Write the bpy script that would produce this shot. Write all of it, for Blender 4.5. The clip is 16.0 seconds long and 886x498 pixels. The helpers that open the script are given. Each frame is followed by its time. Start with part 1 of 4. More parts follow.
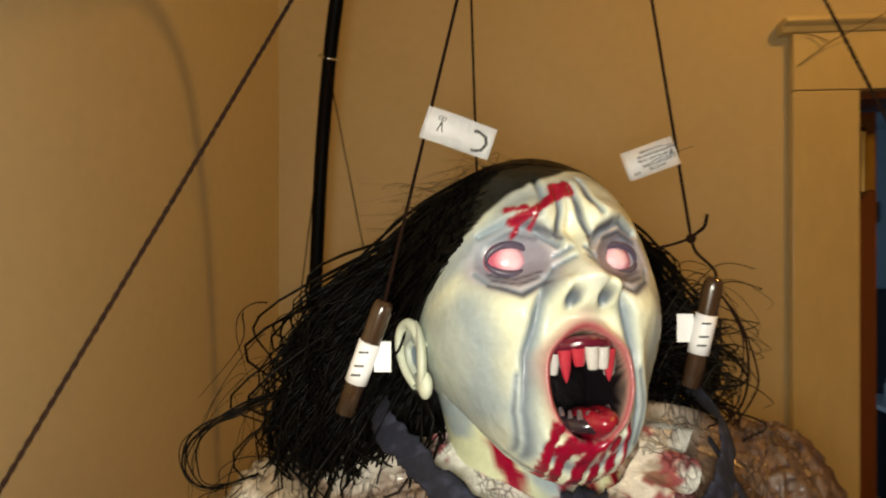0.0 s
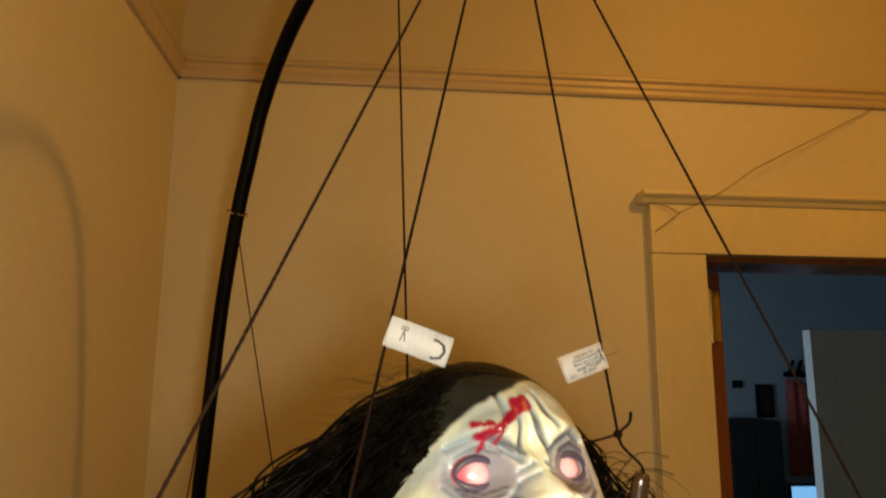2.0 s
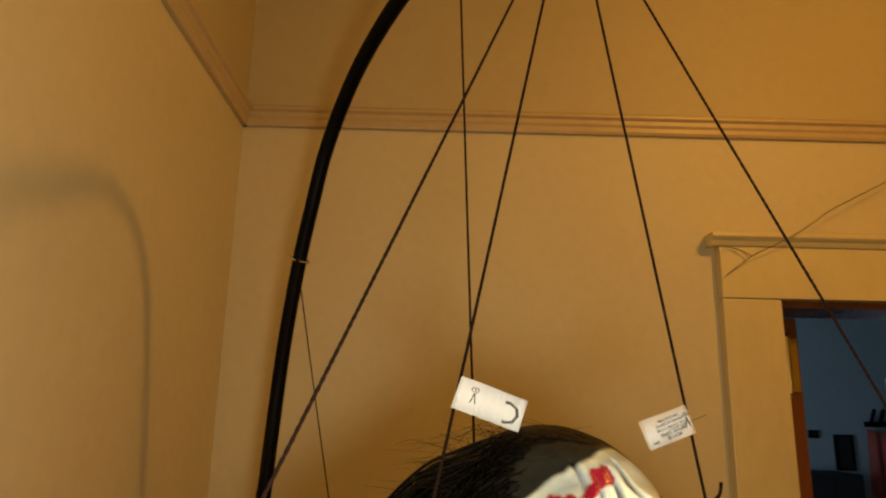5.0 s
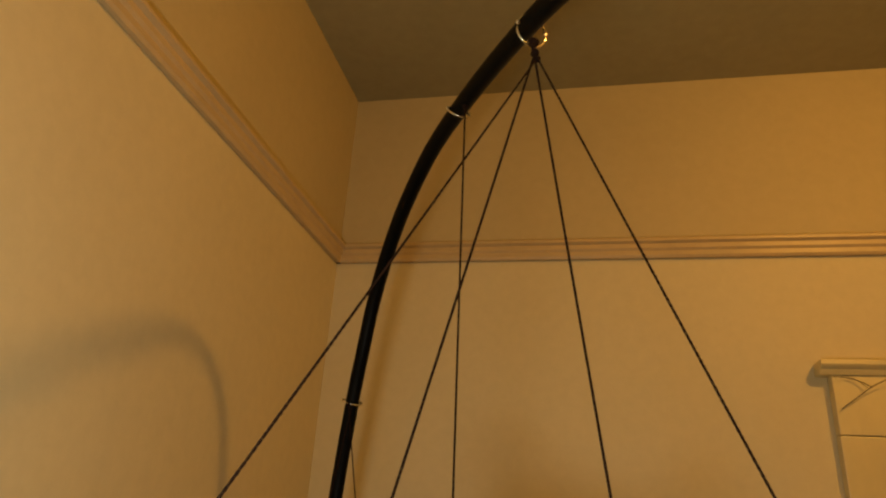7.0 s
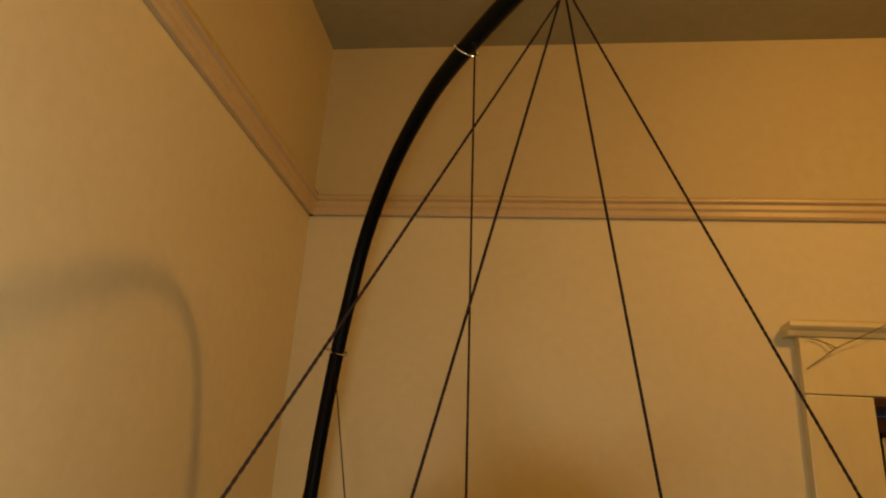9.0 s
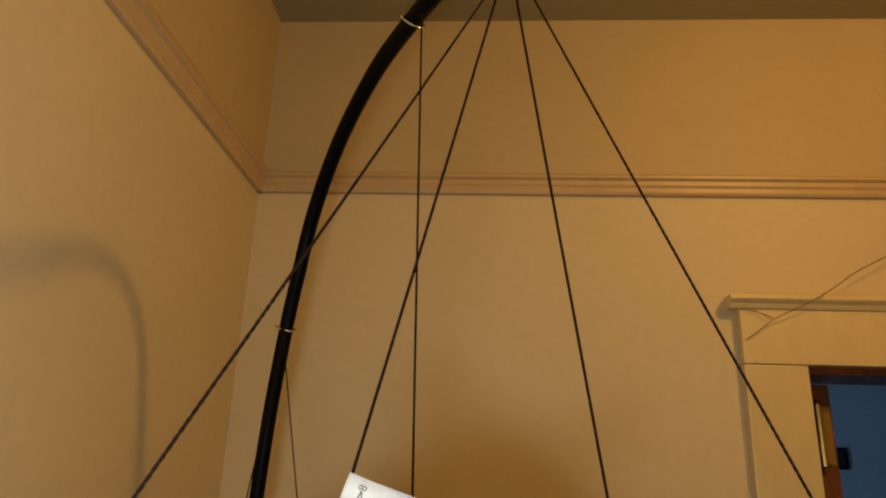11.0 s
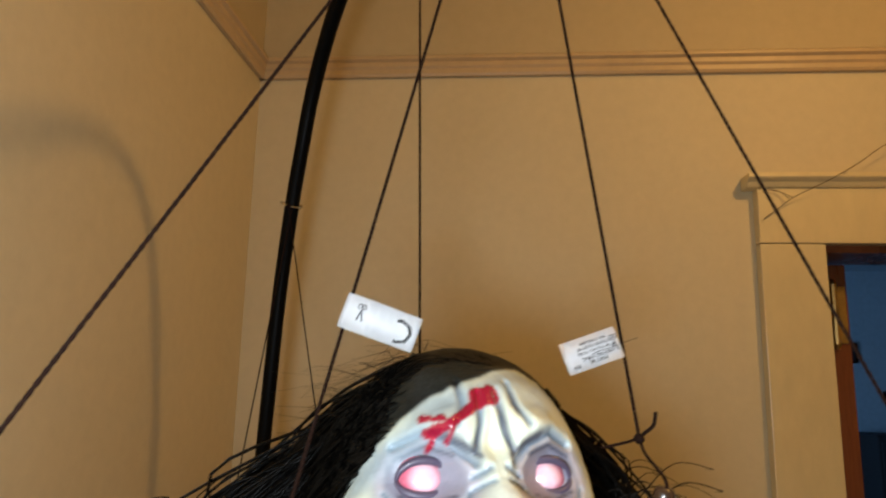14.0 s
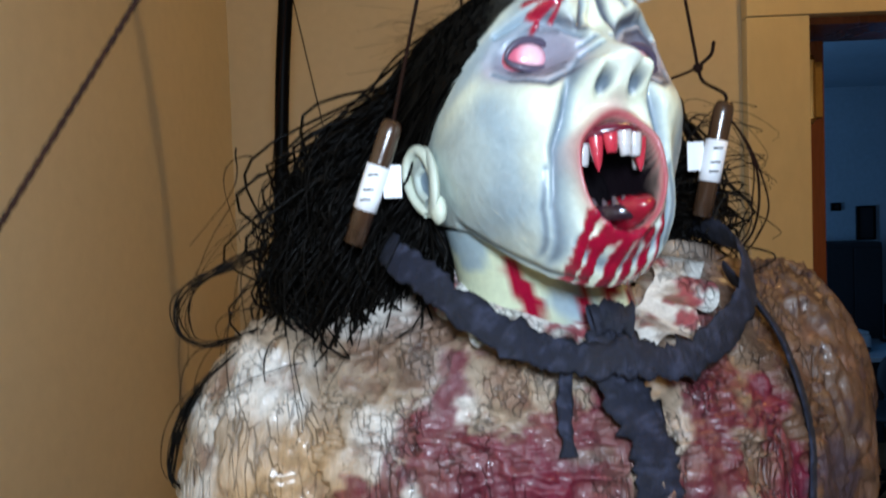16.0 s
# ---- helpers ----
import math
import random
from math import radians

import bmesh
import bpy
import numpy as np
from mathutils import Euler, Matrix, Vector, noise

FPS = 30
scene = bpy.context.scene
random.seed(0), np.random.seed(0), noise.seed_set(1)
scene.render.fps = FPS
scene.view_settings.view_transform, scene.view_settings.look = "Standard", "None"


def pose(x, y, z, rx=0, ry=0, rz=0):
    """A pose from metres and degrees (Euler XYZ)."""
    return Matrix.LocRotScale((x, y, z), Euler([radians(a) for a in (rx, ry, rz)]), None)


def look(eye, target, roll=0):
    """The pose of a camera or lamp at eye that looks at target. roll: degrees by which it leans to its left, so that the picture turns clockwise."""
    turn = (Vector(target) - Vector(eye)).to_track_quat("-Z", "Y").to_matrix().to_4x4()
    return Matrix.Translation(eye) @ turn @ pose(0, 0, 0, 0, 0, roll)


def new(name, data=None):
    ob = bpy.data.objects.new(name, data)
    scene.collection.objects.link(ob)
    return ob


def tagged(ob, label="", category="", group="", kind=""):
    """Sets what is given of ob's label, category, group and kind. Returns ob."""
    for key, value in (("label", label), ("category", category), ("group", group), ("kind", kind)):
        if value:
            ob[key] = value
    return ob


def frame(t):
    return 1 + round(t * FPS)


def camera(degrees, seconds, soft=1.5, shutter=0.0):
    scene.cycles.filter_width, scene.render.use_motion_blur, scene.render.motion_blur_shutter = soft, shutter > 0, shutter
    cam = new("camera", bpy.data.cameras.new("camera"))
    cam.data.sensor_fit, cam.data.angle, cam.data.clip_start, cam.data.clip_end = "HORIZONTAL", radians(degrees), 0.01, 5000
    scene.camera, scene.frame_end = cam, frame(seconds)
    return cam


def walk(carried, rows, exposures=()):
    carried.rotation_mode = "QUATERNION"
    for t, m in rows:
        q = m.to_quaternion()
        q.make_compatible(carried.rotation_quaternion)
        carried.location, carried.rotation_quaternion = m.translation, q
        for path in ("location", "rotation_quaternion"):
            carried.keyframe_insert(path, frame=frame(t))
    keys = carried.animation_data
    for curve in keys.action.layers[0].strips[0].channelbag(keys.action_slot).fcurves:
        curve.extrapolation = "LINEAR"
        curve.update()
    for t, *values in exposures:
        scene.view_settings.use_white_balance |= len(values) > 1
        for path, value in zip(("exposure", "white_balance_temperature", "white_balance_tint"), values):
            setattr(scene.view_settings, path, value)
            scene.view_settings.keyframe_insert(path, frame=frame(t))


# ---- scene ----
cam = camera(65.95, 16.0, soft=2.1, shutter=0.5)
PATH = [
    (0, (0.4687, -1.3297, 1.7419), (0.2629, 0.6597, 1.7425), -0.03),
    (0.5, (0.4386, -1.3586, 1.7545), (0.4565, 0.6413, 1.7659), -1.46),
    (1, (0.4158, -1.3710, 1.7644), (0.5484, 0.6231, 1.8427), -1.25),
    (1.5, (0.4164, -1.3534, 1.7700), (0.6007, 0.6308, 1.9410), -1.20),
    (2, (0.4159, -1.3581, 1.7857), (0.6049, 0.6006, 2.1431), 0.34),
    (2.5, (0.4061, -1.3620, 1.7926), (0.5740, 0.5926, 2.1819), 0.10),
    (3, (0.3828, -1.3593, 1.7948), (0.5819, 0.5898, 2.1963), 1.35),
    (5.5, (0.4340, -1.3391, 1.7989), (0.3097, 0.5844, 2.3322), 1.63),
    (6, (0.4792, -1.3601, 1.8253), (0.1732, 0.4872, 2.5281), 3.17),
    (6.5, (0.5200, -1.3608, 1.8363), (0.1222, 0.4507, 2.5846), 4.68),
    (7, (0.5400, -1.3570, 1.8384), (0.1422, 0.4505, 2.5965), 3.67),
    (7.5, (0.5437, -1.3567, 1.8418), (0.1879, 0.4581, 2.6034), 2.17),
    (8, (0.5269, -1.3601, 1.8396), (0.1858, 0.4603, 2.5945), 2.82),
    (8.5, (0.4982, -1.3481, 1.8328), (0.1941, 0.5022, 2.5284), 3.38),
    (9, (0.4849, -1.3368, 1.8241), (0.2253, 0.5295, 2.4946), 3.71),
    (11.5, (0.4927, -1.3310, 1.8155), (0.3735, 0.5822, 2.3860), 1.82),
    (12, (0.4954, -1.3227, 1.8038), (0.3522, 0.6076, 2.3073), 1.04),
    (12.5, (0.5112, -1.3160, 1.7949), (0.3508, 0.6197, 2.2716), 0.60),
    (13, (0.5157, -1.3144, 1.7930), (0.3812, 0.6273, 2.2528), -0.29),
    (13.5, (0.5156, -1.3091, 1.7861), (0.3792, 0.6435, 2.1968), 0.30),
    (14, (0.4968, -1.2990, 1.7779), (0.3340, 0.6603, 2.1449), 1.21),
    (14.5, (0.4625, -1.3067, 1.7650), (0.3060, 0.6651, 2.0609), -0.29),
    (15, (0.4433, -1.3199, 1.7382), (0.3605, 0.6700, 1.9219), -2.11),
    (15.5, (0.4322, -1.3238, 1.6989), (0.3760, 0.6752, 1.7273), -3.33),
    (16, (0.4329, -1.3149, 1.6632), (0.3829, 0.6833, 1.5964), -1.93),
]
# watts of the lamps
LAMP, PHONE, WINDOW = 20.7, 12.0, 22.0
walk(cam, [(t, look(e, g, r)) for t, e, g, r in PATH], [(0, -0.40, 8700, 10), (2.5, -0.22, 10600, 10), (5.5, -0.17, 10200, 9), (9.0, -0.13, 8600, 9), (11.5, -0.08, 7300, 9), (13.5, 0, 6300, 9), (14.6, 0.05, 6200, 9), (16, -0.28, 5550, 9)])

# ---- light ----
world = bpy.data.worlds.new("world")
scene.world = world
world.use_nodes = True
world.node_tree.nodes["Background"].inputs[0].default_value = (0.02, 0.025, 0.035, 1)
world.node_tree.nodes["Background"].inputs[1].default_value = 0.3


def point_lamp(name, at, watts, colour, radius):
    data = bpy.data.lights.new(name, "POINT")
    data.energy, data.color, data.shadow_soft_size = watts, colour, radius
    ob = new(name, data)
    ob.matrix_world = Matrix.Translation(at)
    return ob


# the room's warm bulb, and the white light of the filming phone
point_lamp("room_bulb", (1.30, -1.06, 2.70), LAMP, (1.0, 0.545, 0.155), 0.05)
point_lamp("phone_light", (0.455, -1.385, 1.735), PHONE, (0.86, 0.94, 1.0), 0.035)
sky = bpy.data.lights.new("window_daylight", "AREA")
sky.shape, sky.size, sky.size_y, sky.energy, sky.color = "RECTANGLE", 0.9, 1.1, WINDOW, (0.35, 0.62, 1.0)
new("window_daylight", sky).matrix_world = look((0.66, 2.2, 1.5), (3.0, 2.2, 1.2))


# ---- materials ----
def material(name, colour, rough=0.5, metal=0.0, bump=0.0, size=60.0, vary=0.12, stain=0.0, paint=False, spec=0.5, coat=0.0, streak=(1, 1, 1), glow=0.0):
    """A painted, wooden or cloth surface: noise at two scales in colour, roughness and relief."""
    mat = bpy.data.materials.new(name)
    mat.use_nodes = True
    nt = mat.node_tree
    bsdf = nt.nodes["Principled BSDF"]
    L = nt.links.new

    def node(kind, **values):
        n = nt.nodes.new(kind)
        for k, v in values.items():
            n.inputs[k].default_value = v
        return n

    co = node("ShaderNodeTexCoord")
    mp = node("ShaderNodeMapping")
    mp.inputs["Scale"].default_value = streak
    L(co.outputs["Object"], mp.inputs["Vector"])
    fine = node("ShaderNodeTexNoise", Scale=size, Detail=6.0, Roughness=0.6)
    wide = node("ShaderNodeTexNoise", Scale=size * 0.06, Detail=4.0)
    L(mp.outputs[0], fine.inputs["Vector"])
    L(mp.outputs[0], wide.inputs["Vector"])
    if paint:
        base = node("ShaderNodeAttribute")
        base.attribute_name = "paint"
        base_out = base.outputs["Color"]
    else:
        base = node("ShaderNodeRGB")
        base.outputs[0].default_value = (*colour, 1)
        base_out = base.outputs[0]
    both = node("ShaderNodeMath")
    both.operation = "ADD"
    L(fine.outputs[0], both.inputs[0])
    L(wide.outputs[0], both.inputs[1])
    rng = node("ShaderNodeMapRange")
    rng.inputs["From Min"].default_value, rng.inputs["From Max"].default_value = 0.7, 1.3
    rng.inputs["To Min"].default_value, rng.inputs["To Max"].default_value = 1 - vary, 1 + vary
    L(both.outputs[0], rng.inputs["Value"])
    mul = node("ShaderNodeVectorMath")
    mul.operation = "SCALE"
    L(base_out, mul.inputs[0])
    L(rng.outputs[0], mul.inputs["Scale"])
    out = mul.outputs[0]
    if stain:
        spots = node("ShaderNodeTexNoise", Scale=size * 0.15, Detail=8.0, Roughness=0.7)
        L(mp.outputs[0], spots.inputs["Vector"])
        ramp = node("ShaderNodeMapRange")
        ramp.inputs["From Min"].default_value, ramp.inputs["From Max"].default_value = 0.58, 0.72
        ramp.inputs["To Max"].default_value = stain
        L(spots.outputs[0], ramp.inputs["Value"])
        mix = node("ShaderNodeMix")
        mix.data_type = "RGBA"
        L(ramp.outputs[0], mix.inputs["Factor"])
        L(out, mix.inputs["A"])
        mix.inputs["B"].default_value = (*[c * 0.55 for c in colour], 1)
        out = mix.outputs["Result"]
    L(out, bsdf.inputs["Base Color"])
    rr = node("ShaderNodeMapRange")
    rr.inputs["From Min"].default_value, rr.inputs["From Max"].default_value = 0.3, 0.7
    rr.inputs["To Min"].default_value, rr.inputs["To Max"].default_value = max(0.02, rough - 0.07), min(1, rough + 0.07)
    L(wide.outputs[0], rr.inputs["Value"])
    L(rr.outputs[0], bsdf.inputs["Roughness"])
    bsdf.inputs["Metallic"].default_value = metal
    bsdf.inputs["Specular IOR Level"].default_value = spec
    bsdf.inputs["Coat Weight"].default_value = coat
    bsdf.inputs["Coat Roughness"].default_value = 0.12
    if glow:
        L(base_out, bsdf.inputs["Emission Color"])
        bsdf.inputs["Emission Strength"].default_value = glow
    if bump:
        bp = node("ShaderNodeBump", Strength=0.6, Distance=bump)
        L(fine.outputs[0], bp.inputs["Height"])
        L(bp.outputs[0], bsdf.inputs["Normal"])
    return mat


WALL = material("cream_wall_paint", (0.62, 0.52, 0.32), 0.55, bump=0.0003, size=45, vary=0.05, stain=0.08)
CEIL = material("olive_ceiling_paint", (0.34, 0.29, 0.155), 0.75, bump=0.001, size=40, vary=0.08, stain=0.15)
FRIEZE = material("tan_upper_wall", (0.50, 0.395, 0.22), 0.55, bump=0.0003, size=45, vary=0.05, stain=0.08)
TRIM = material("glossy_trim_paint", (0.68, 0.55, 0.29), 0.34, spec=0.85, bump=0.0006, size=35, vary=0.07, stain=0.15, streak=(1, 1, 0.4))
RAIL = material("tan_rail_paint", (0.52, 0.37, 0.20), 0.38, bump=0.0005, size=40, vary=0.08, stain=0.15)
FLOOR = material("floor_boards", (0.20, 0.11, 0.05), 0.4, bump=0.001, size=30, vary=0.25, streak=(1, 0.15, 1))
WOOD = material("red_brown_varnish", (0.16, 0.050, 0.018), 0.3, bump=0.0006, size=70, vary=0.3, streak=(3, 3, 0.25))
BRASS = material("aged_brass", (0.55, 0.38, 0.14), 0.35, metal=1.0, bump=0.0004, size=200, vary=0.2)
STEEL = material("bright_steel", (0.75, 0.72, 0.66), 0.14, metal=1.0, size=200, vary=0.05)
BLACK = material("black_plastic", (0.002, 0.002, 0.002), 0.42, spec=0.07, bump=0.0003, size=150, vary=0.2)
CORD = material("dark_braided_cord", (0.012, 0.0045, 0.0025), 0.9, spec=0.12, bump=0.0004, size=900, vary=0.4)
WEB = material("dusty_cobweb", (0.16, 0.11, 0.06), 0.9, size=300, vary=0.3)
PAPER = material("white_satin_tag", (0.90, 0.91, 0.93), 0.42, bump=0.0003, size=120, vary=0.04)
INK = material("black_ink", (0.02, 0.02, 0.02), 0.6, vary=0.05)
PEG = material("dark_brown_peg", (0.050, 0.026, 0.014), 0.22, bump=0.0008, size=180, vary=0.35, coat=0.5, streak=(1, 1, 0.3))
FAR = material("far_room_paint", (0.34, 0.44, 0.52), 0.7, bump=0.001, size=30, vary=0.12)
WHITE = material("white_door_paint", (0.55, 0.57, 0.58), 0.45, bump=0.0005, size=40, vary=0.08)
RED = material("red_cloth", (0.85, 0.20, 0.17), 0.85, bump=0.002, size=80, vary=0.2)
DARK = material("dark_upholstery", (0.012, 0.013, 0.016), 0.8, bump=0.002, size=80, vary=0.3)
GREY = material("grey_plastic", (0.40, 0.42, 0.44), 0.45, size=80, vary=0.06)
SCREEN = material("lit_screen", (0.10, 0.42, 1.0), 0.3, vary=0.2, size=30, glow=1.3)
LATEX = material("painted_latex", (1, 1, 1), 0.44, bump=0.0006, size=260, vary=0.10, paint=True, coat=0.10)
WET = material("wet_paint", (1, 1, 1), 0.12, bump=0.0008, size=300, vary=0.15, paint=True, coat=0.8)
HAIR = material("black_wig_hair", (0.008, 0.007, 0.006), 0.34, bump=0.0015, size=300, vary=0.3, paint=True, spec=0.09)
GOWN = material("stiffened_gown", (1, 1, 1), 0.42, bump=0.0030, size=120, vary=0.32, paint=True, coat=0.15, streak=(1.8, 1.8, 0.5))


def crackle(mat, scale, width):
    """Dark lines along fine, downward-drawn wrinkles of a painted cloth."""
    nt = mat.node_tree
    bsdf = nt.nodes["Principled BSDF"]
    base = bsdf.inputs["Base Color"].links[0].from_socket
    co, mp = nt.nodes.new("ShaderNodeTexCoord"), nt.nodes.new("ShaderNodeMapping")
    mp.inputs["Scale"].default_value = (1.5, 1.5, 0.20)
    nt.links.new(co.outputs["Object"], mp.inputs["Vector"])
    warp = nt.nodes.new("ShaderNodeTexNoise")
    warp.inputs["Scale"].default_value = 35
    nt.links.new(mp.outputs[0], warp.inputs["Vector"])
    add = nt.nodes.new("ShaderNodeVectorMath")
    add.operation = "MULTIPLY_ADD"
    nt.links.new(warp.outputs["Color"], add.inputs[0])
    add.inputs[1].default_value = (0.03, 0.03, 0.03)
    nt.links.new(mp.outputs[0], add.inputs[2])
    vor = nt.nodes.new("ShaderNodeTexVoronoi")
    vor.feature = "DISTANCE_TO_EDGE"
    vor.inputs["Scale"].default_value = scale
    nt.links.new(add.outputs[0], vor.inputs["Vector"])
    part_of = nt.nodes.new("ShaderNodeTexNoise")
    part_of.inputs["Scale"].default_value = 28
    nt.links.new(mp.outputs[0], part_of.inputs["Vector"])
    wide = nt.nodes.new("ShaderNodeMapRange")
    wide.inputs["From Min"].default_value, wide.inputs["From Max"].default_value = 0.48, 0.68
    wide.inputs["To Min"].default_value, wide.inputs["To Max"].default_value = 0.004, width
    nt.links.new(part_of.outputs[0], wide.inputs["Value"])
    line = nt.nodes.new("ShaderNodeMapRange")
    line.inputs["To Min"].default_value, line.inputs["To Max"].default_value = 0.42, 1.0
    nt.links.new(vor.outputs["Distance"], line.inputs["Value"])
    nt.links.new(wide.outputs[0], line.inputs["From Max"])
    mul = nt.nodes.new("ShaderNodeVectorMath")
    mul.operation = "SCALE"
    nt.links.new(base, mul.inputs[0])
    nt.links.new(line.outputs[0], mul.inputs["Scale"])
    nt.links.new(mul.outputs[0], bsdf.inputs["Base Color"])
    bump = nt.nodes.new("ShaderNodeBump")
    bump.inputs["Strength"].default_value, bump.inputs["Distance"].default_value = 0.7, 0.002
    nt.links.new(line.outputs[0], bump.inputs["Height"])
    nt.links.new(bsdf.inputs["Normal"].links[0].from_socket, bump.inputs["Normal"])
    nt.links.new(bump.outputs[0], bsdf.inputs["Normal"])


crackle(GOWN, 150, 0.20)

STRIPS = material("frayed_navy_strip", (1, 1, 1), 0.85, bump=0.003, size=260, vary=0.5, paint=True)


# ---- mesh helpers ----
def mesh_object(name, bm, mat, smooth=False):
    me = bpy.data.meshes.new(name)
    bm.to_mesh(me)
    bm.free()
    for m in mat if isinstance(mat, (list, tuple)) else [mat]:
        me.materials.append(m)
    if smooth:
        for p in me.polygons:
            p.use_smooth = True
    return new(name, me)


def part(name, bm, mat, parent, label="", smooth=False):
    ob = mesh_object(name, bm, mat, smooth)
    ob.parent = parent
    if label:
        tagged(ob, label)
    return ob


def thing(name, label, category, group="", kind="", at=(0, 0, 0)):
    ob = new(name)
    ob.location = at
    ob.empty_display_size = 0.05
    bpy.context.view_layer.update()
    return tagged(ob, label, category, group, kind)


def add_box(bm, lo, hi, bevel=0.0):
    size = [h - l for l, h in zip(lo, hi)]
    mid = [(h + l) / 2 for l, h in zip(lo, hi)]
    got = bmesh.ops.create_cube(bm, size=1.0, matrix=Matrix.Translation(mid) @ Matrix.Diagonal((*size, 1)))
    if bevel:
        edges = {e for v in got["verts"] for e in v.link_edges}
        bmesh.ops.bevel(bm, geom=list(edges), offset=bevel, segments=2, affect="EDGES", profile=0.6)
    return bm


def box(lo, hi, bevel=0.0):
    return add_box(bmesh.new(), lo, hi, bevel)


def add_tube(bm, pts, radius, sides=8, twist=0.0):
    """A tube along points; radius is a number or a function of 0..1."""
    pts = [Vector(p) for p in pts]
    rings, ref = [], Vector((0.31, 0.87, 0.2)).normalized()
    for i, p in enumerate(pts):
        d = (pts[min(i + 1, len(pts) - 1)] - pts[max(i - 1, 0)]).normalized()
        if abs(d.dot(ref)) > 0.95:
            ref = Vector((0.9, 0.1, 0.3)).normalized()
        u = d.cross(ref).normalized()
        v = d.cross(u)
        k = i / (len(pts) - 1)
        r = radius(k) if callable(radius) else radius
        rings.append([bm.verts.new(p + r * (math.cos(a) * u + math.sin(a) * v)) for a in (2 * math.pi * j / sides + twist * i for j in range(sides))])
    for a, b in zip(rings, rings[1:]):
        for j in range(sides):
            bm.faces.new((a[j], a[(j + 1) % sides], b[(j + 1) % sides], b[j]))
    bm.faces.new(rings[0][::-1])
    bm.faces.new(rings[-1])
    return bm


def tube(pts, radius, sides=8, twist=0.0):
    return add_tube(bmesh.new(), pts, radius, sides, twist)


def smooth_line(pts, steps=8):
    """Catmull-Rom through points."""
    pts = [Vector(p) for p in pts]
    pts = [2 * pts[0] - pts[1], *pts, 2 * pts[-1] - pts[-2]]
    out = []
    for a, b, c, d in zip(pts, pts[1:], pts[2:], pts[3:]):
        for i in range(steps):
            t = i / steps
            out.append(0.5 * (2 * b + (c - a) * t + (2 * a - 5 * b + 4 * c - d) * t * t + (3 * b - a - 3 * c + d) * t ** 3))
    return [*out, pts[-2]]


def profile_run(section, start, end, up=(0, 0, 1)):
    """Sweeps a closed section of (out, up) pairs from start to end; out is to the right of the run."""
    a, b, up = Vector(start), Vector(end), Vector(up)
    out = (b - a).normalized().cross(up)
    bm = bmesh.new()
    rows = [[bm.verts.new(p + o * out + u * up) for o, u in section] for p in (a, b)]
    n = len(section)
    for j in range(n):
        bm.faces.new((rows[0][j], rows[1][j], rows[1][(j + 1) % n], rows[0][(j + 1) % n]))
    bm.faces.new(rows[0])
    bm.faces.new(rows[1][::-1])
    bmesh.ops.recalc_face_normals(bm, faces=bm.faces)
    return bm


def structure(name, bm, mat, label, category):
    return tagged(mesh_object(name, bm, mat), label, category, kind="structure")


# ---- the room ----
H, E, W = 2.806, 3.2, -3.4
DX0, DX1, DZ = 1.088, 1.89, 2.03
structure("floor", box((-0.15, W - 0.15, -0.1), (5.8, 4.3, 0)), FLOOR, "dark brown worn wooden board floor", "floor")
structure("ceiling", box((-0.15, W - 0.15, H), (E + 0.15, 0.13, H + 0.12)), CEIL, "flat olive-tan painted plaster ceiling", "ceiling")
structure("wall_west", box((-0.15, W, 0), (0, 0.13, H)), WALL, "cream painted plaster wall with faint marks", "wall")
bm = box((0, 0, 0), (DX0, 0.13, H))
add_box(bm, (DX1, 0, 0), (E, 0.13, H))
add_box(bm, (DX0, 0, DZ), (DX1, 0.13, H))
structure("wall_north", bm, WALL, "cream painted plaster wall with a doorway", "wall")
structure("wall_east", box((E, W, 0), (E + 0.15, 0.13, H)), WALL, "cream painted plaster wall", "wall")
structure("wall_south", box((-0.15, W - 0.15, 0), (E + 0.15, W, H)), WALL, "cream painted plaster wall", "wall")

# picture rail: a moulding with a lip on top and a bead below
SEC = [(0.0, 0.0), (0.009, 0.0), (0.012, 0.005), (0.012, 0.014), (0.016, 0.019), (0.016, 0.028), (0.023, 0.032), (0.023, 0.038), (0.018, 0.042), (0.0, 0.042)]
RZ = 2.376
# thin slabs that make the walls a darker tan above the rail
structure("frieze_1", box((0.004, -0.004, RZ + 0.02), (E, 0, H)), FRIEZE, "plaster above the picture rail, a darker tan than the wall below", "wall")
structure("frieze_2", box((0, W, RZ + 0.02), (0.004, 0, H)), FRIEZE, "plaster above the picture rail, a darker tan than the wall below", "wall")
structure("picture_rail_1", profile_run(SEC, (0.0, -0.0, RZ), (E, -0.0, RZ)), RAIL, "tan painted wooden picture rail moulding", "picture rail")
structure("picture_rail_2", profile_run(SEC, (0.0, W, RZ), (0.0, -0.0, RZ)), RAIL, "tan painted wooden picture rail moulding", "picture rail")

# doorway: jamb lining, flat casing boards, head board, moulded cap
door = thing("door_1", "open doorway with cream painted casing and dark varnished leaf", "doorway", kind="structure")
CX = 0.976
part("casing", box((CX, -0.024, 0), (DX0 + 0.004, 0.0, DZ), 0.002), TRIM, door)
part("casing", box((DX1 - 0.004, -0.024, 0), (DX1 + 0.112, 0.0, DZ), 0.002), TRIM, door)
part("head_casing", box((CX, -0.026, DZ + 0.0015), (DX1 + 0.112, 0.0, 2.136), 0.002), TRIM, door)
CAP = [(0.0, 0.0), (0.030, 0.0), (0.033, 0.004), (0.036, 0.009), (0.044, 0.013), (0.047, 0.016), (0.047, 0.024), (0.0, 0.024)]
part("cap_moulding", profile_run(CAP, (CX - 0.020, 0.0, 2.136), (DX1 + 0.132, 0.0, 2.136)), TRIM, door)
